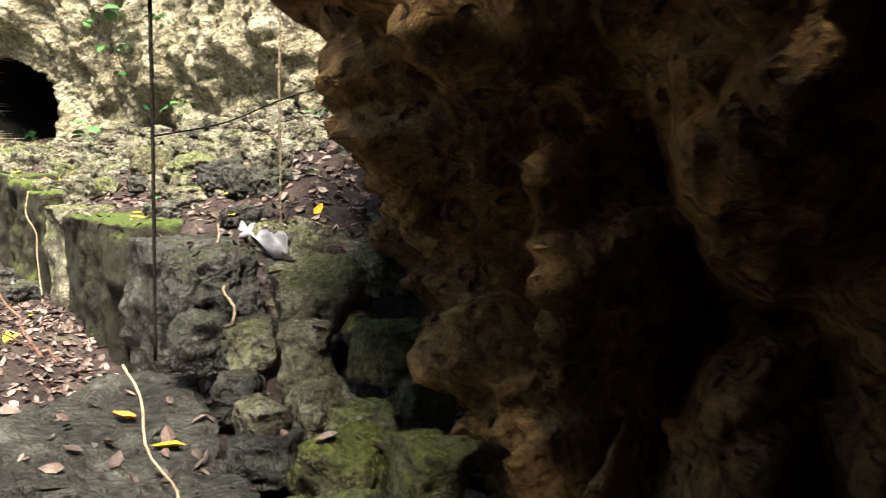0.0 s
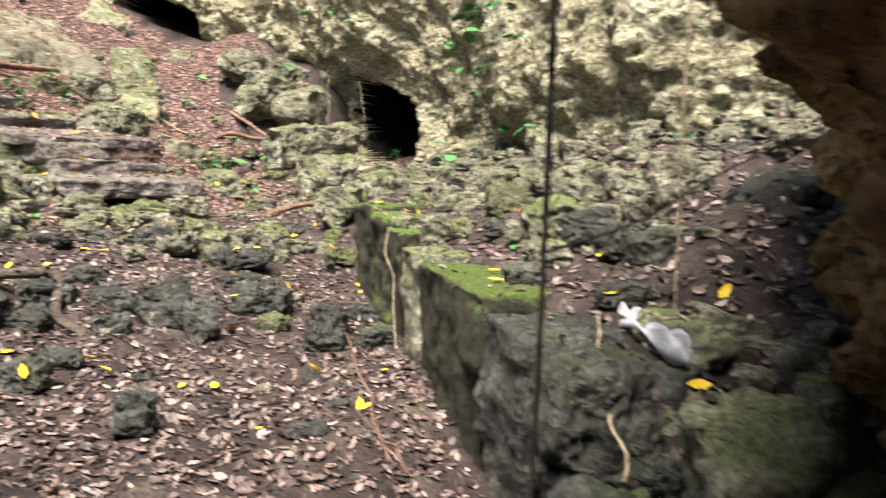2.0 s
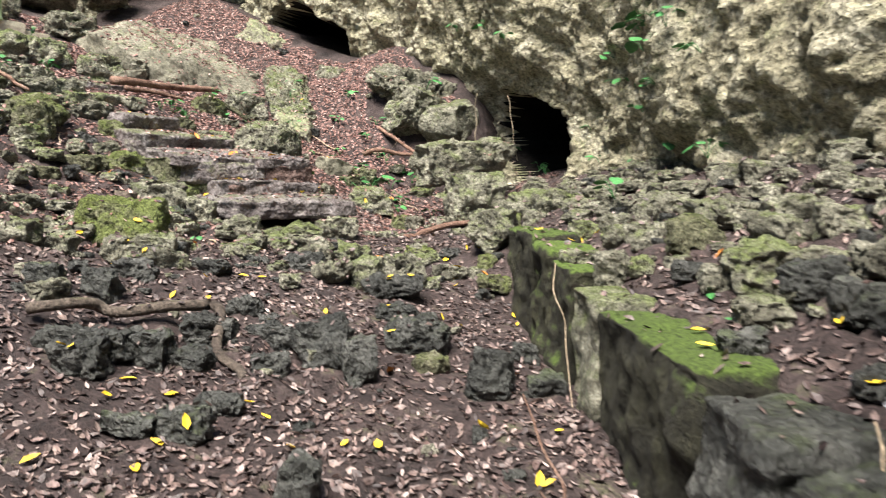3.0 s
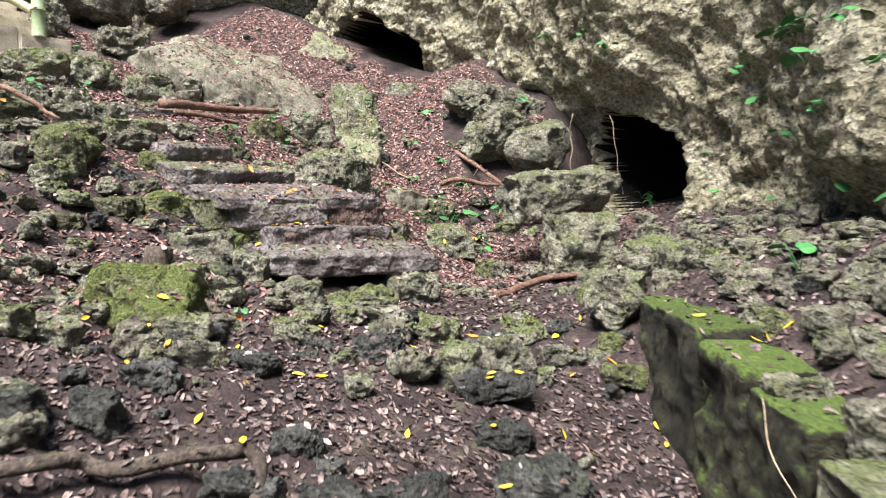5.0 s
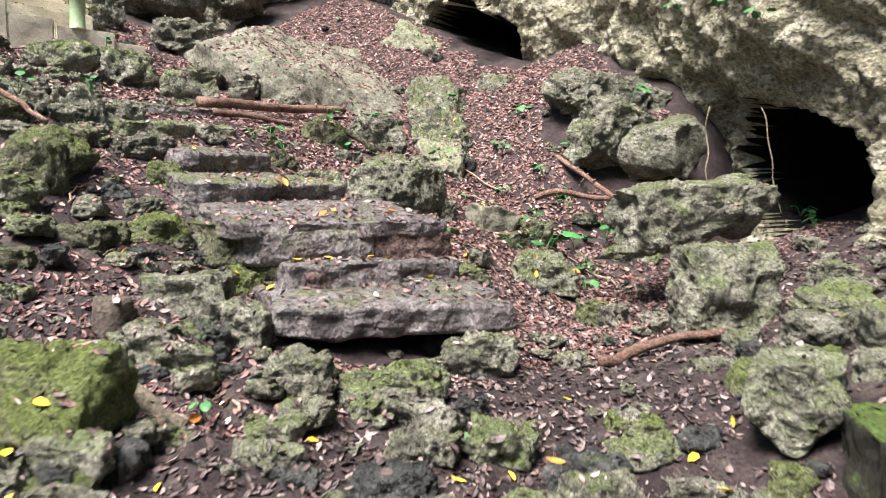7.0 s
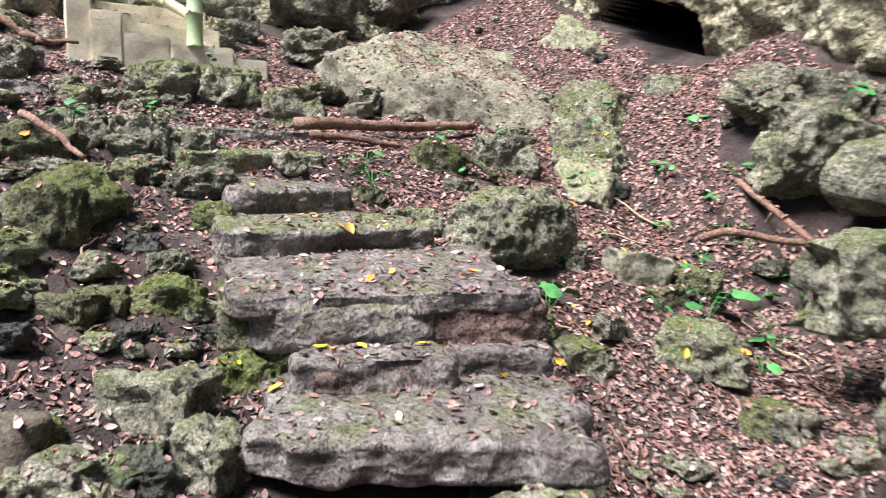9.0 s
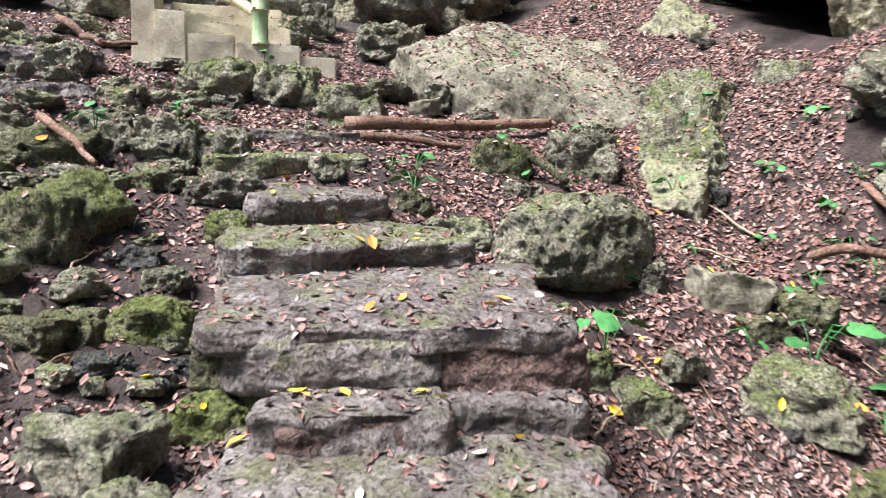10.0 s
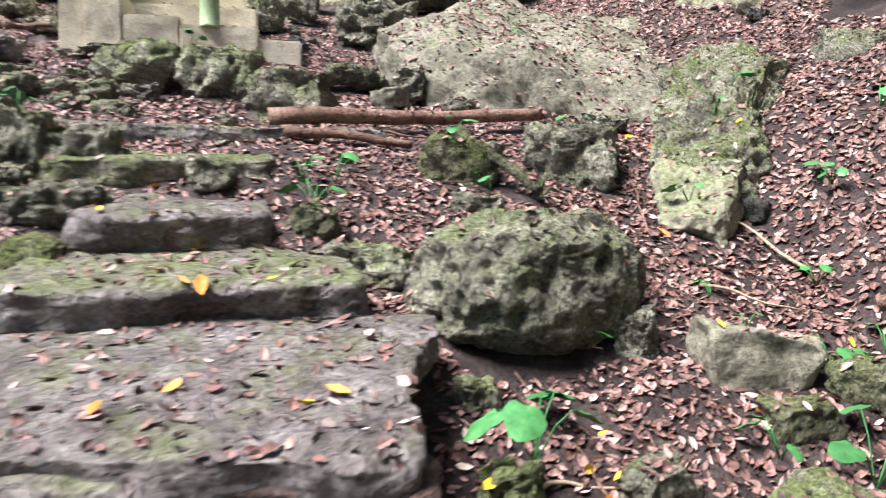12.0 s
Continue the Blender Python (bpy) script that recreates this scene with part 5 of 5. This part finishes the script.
leaf(yellow_mat, -4.29, 4.13, 1.25)
leaf(yellow_mat, -3.75, 4.13, 1.09)
leaf(yellow_mat, -2.50, 5.25, 1.53)
leaf(yellow_mat, -3.35, 8.25, 2.03)
leaf(yellow_mat, -3.76, 4.77, 1.10)
leaf(yellow_mat, -3.03, 2.02, 0.95)
leaf(yellow_mat, -2.80, 2.24, 0.91)
leaf(yellow_mat, -2.92, 2.40, 0.92)
leaf(yellow_mat, -2.86, 2.48, 0.91)
leaf(yellow_mat, -3.56, 2.42, 1.12)
leaf(yellow_mat, -3.42, 2.62, 1.03)
leaf(yellow_mat, -3.24, 2.69, 0.99)
leaf(yellow_mat, -2.83, 2.82, 0.93)
leaf(yellow_mat, -2.96, 2.85, 0.95)
leaf(yellow_mat, -2.54, 2.67, 0.91)
leaf(yellow_mat, -2.41, 2.81, 0.90)
leaf(yellow_mat, -2.32, 2.89, 0.89)
leaf(orange_mat, -2.70, 3.18, 0.90)
leaf(yellow_mat, -1.92, 2.65, 0.86)
leaf(orange_mat, -2.40, 4.01, 0.92)
leaf(yellow_mat, -1.89, 3.47, 0.87)
leaf(yellow_mat, -1.67, 2.95, 0.87)
leaf(yellow_mat, -2.13, 3.29, 0.88)
leaf(yellow_mat, -3.75, 3.29, 1.36)
leaf(yellow_mat, -3.14, 4.67, 0.95)
leaf(orange_mat, -2.85, 3.63, 0.93)
leaf(yellow_mat, -3.52, 2.44, 1.07)
leaf(yellow_mat, -0.90, 3.24, 1.40)
leaf(yellow_mat, -1.26, 3.16, 1.33)
leaf(green_mat, -1.26, 3.48, 1.42)
leaf(orange_mat, -1.39, 3.83, 1.53)
leaf(yellow_mat, -1.33, 3.34, 1.36)
leaf(yellow_mat, -0.58, 1.57, 1.66)
leaf(orange_mat, -2.72, 1.87, 0.92)
leaf(yellow_mat, -3.33, 2.46, 1.01)
leaf(yellow_mat, -3.11, 3.96, 1.09)
leaf(yellow_mat, -0.78, 2.83, 1.39)
leaf(yellow_mat, -0.50, 2.56, 1.24)
leaf(orange_mat, -0.74, 1.73, 1.01)
leaf(green_mat, -2.64, 5.74, 1.71)
leaf(green_mat, -1.41, 3.77, 1.43)
leaf(yellow_mat, -1.72, 2.98, 0.87)
leaf(yellow_mat, -0.47, 2.88, 1.34)
plant(-6.62, 6.78, 1.95, 0.16, 6, (0, 0, 1))
plant(-6.50, 7.83, 1.77, 0.19, 6, (0, 0, 1))
plant(-6.61, 7.58, 1.84, 0.09, 3, (0, 0, 1))
plant(-8.26, 4.95, 2.79, 0.09, 4, (0, 0, 1))
plant(-7.74, 6.20, 2.54, 0.1, 5, (0, 0, 1))
plant(-8.16, 6.17, 2.71, 0.09, 3, (0, 0, 1))
plant(-8.10, 7.05, 2.66, 0.08, 3, (0, 0, 1))
plant(-8.41, 7.82, 2.83, 0.08, 3, (0, 0, 1))
plant(-8.02, 7.28, 2.63, 0.07, 3, (0, 0, 1))
plant(-8.43, 8.42, 3.07, 0.09, 3, (0, 0, 1))
plant(-7.90, 7.98, 2.55, 0.08, 3, (0, 0, 1))
plant(-9.94, 7.78, 3.71, 0.08, 3, (0, 0, 1))
plant(-7.89, 9.01, 2.92, 0.1, 4, (0, 0, 1))
plant(-7.34, 7.77, 2.23, 0.07, 3, (0, 0, 1))
plant(-9.68, 5.54, 3.55, 0.09, 3, (0, 0, 1))
plant(-9.59, 9.86, 3.31, 0.07, 3, (0, 0, 1))
plant(-6.91, 7.65, 2.16, 0.05, 2, (0, 0, 1))
plant(-8.17, 6.88, 2.71, 0.08, 3, (0, 0, 1))
plant(-7.59, 9.53, 2.36, 0.1, 4, (0, 0, 1))
plant(-6.96, 8.51, 2.04, 0.1, 4, (0, 0, 1))
plant(-7.13, 9.79, 2.14, 0.1, 4, (0, 0, 1))
plant(-5.94, 8.31, 1.46, 0.09, 4, (0, 0, 1))
plant(-6.60, 9.08, 2.89, 0.14, 3, (0, 0, 1))
plant(-7.05, 10.28, 2.11, 0.09, 4, (-0.1, -0.9, -0.5))
plant(-5.89, 10.14, 2.38, 0.11, 5, (0.4, -0.8, -0.4))
plant(-5.23, 9.87, 2.00, 0.09, 4, (0, 0, 1))
plant(-8.32, 4.50, 2.76, 0.12, 4, (0, 0, 1))
plant(-6.28, 10.29, 2.51, 0.1, 4, (-0.3, -0.5, 0.8))
plant(-8.76, 9.94, 2.98, 0.09, 3, (0, 0, 1))
plant(-8.17, 6.32, 2.70, 0.1, 4, (0, 0, 1))
plant(-8.54, 8.58, 3.10, 0.1, 3, (0, 0, 1))
plant(-8.23, 7.53, 2.77, 0.08, 3, (0, 0, 1))
plant(-7.25, 8.85, 2.66, 0.1, 4, (0, 0, 1))
plant(-5.25, 4.37, 1.42, 0.06, 2, (0, 0, 1))
plant(-7.05, 9.53, 3.44, 0.1, 2, (0.4, -0.5, -0.8))
plant(-7.12, 7.12, 2.09, 0.09, 3, (0, 0, 1))
plant(-3.97, 8.83, 3.23, 0.13, 3, (-0.1, -1.0, -0.2))
plant(-3.80, 8.73, 2.95, 0.12, 3, (0.4, -0.9, 0.1))
plant(-3.00, 7.29, 3.02, 0.16, 4, (-0.5, -0.8, -0.3))
plant(-3.32, 8.35, 2.61, 0.14, 4, (-0.6, -0.4, -0.7))
plant(-3.03, 7.35, 2.76, 0.13, 3, (-0.1, -0.8, -0.6))
plant(-4.03, 8.84, 2.12, 0.1, 4, (0.1, -0.8, 0.6))
plant(-5.22, 8.75, 3.59, 0.1, 3, (-0.0, -0.9, 0.4))
plant(-5.47, 8.72, 3.72, 0.1, 3, (0.5, -0.9, 0.1))
plant(-5.46, 10.12, 2.11, 0.09, 4, (0.7, -0.5, 0.6))
plant(-5.91, 8.79, 3.76, 0.1, 2, (0.2, -1.0, 0.1))
plant(-3.85, 8.72, 3.25, 0.1, 3, (0.1, -1.0, -0.1))
plant(-4.27, 9.11, 2.52, 0.08, 2, (0.1, -1.0, 0.0))
plant(-3.14, 7.75, 3.36, 0.2, 6, (-0.5, -0.3, -0.8))
plant(-2.99, 7.53, 3.33, 0.2, 6, (0.2, -0.9, -0.3))
plant(-3.48, 8.29, 3.38, 0.12, 3, (0.5, -0.9, 0.1))
plant(-2.79, 7.35, 2.23, 0.13, 4, (-0.3, -0.4, -0.9))
plant(-2.26, 6.71, 2.07, 0.13, 4, (-0.3, -0.4, 0.9))
plant(-2.60, 5.75, 1.73, 0.12, 3, (0, 0, 1))
plant(-2.35, 6.81, 2.86, 0.12, 3, (-0.8, -0.5, 0.1))
plant(-2.71, 7.03, 3.13, 0.15, 5, (-0.3, -0.9, 0.3))
plant(-2.81, 7.09, 2.69, 0.1, 3, (-0.5, -0.6, -0.6))
plant(-3.41, 8.43, 2.62, 0.1, 3, (0.0, -1.0, 0.2))
plant(-3.52, 8.51, 2.04, 0.09, 3, (0, 0, 1))
plant(-0.91, 5.70, 1.96, 0.08, 3, (0, 0, 1))
for x, y, size in [(-7.0, 8.3, 0.1), (-6.8, 8.52, 0.11), (-6.58, 8.32, 0.1), (-7.2, 8.62, 0.09), (-6.42, 8.55, 0.12), (-7.4, 8.3, 0.08), (-6.25, 8.15, 0.1), (-6.98, 8.05, 0.09), (-6.1, 7.85, 0.09), (-7.7, 8.6, 0.08)]:
    plant(x, y, float(ground(x, y)), size, 5, (0, 0, 1))
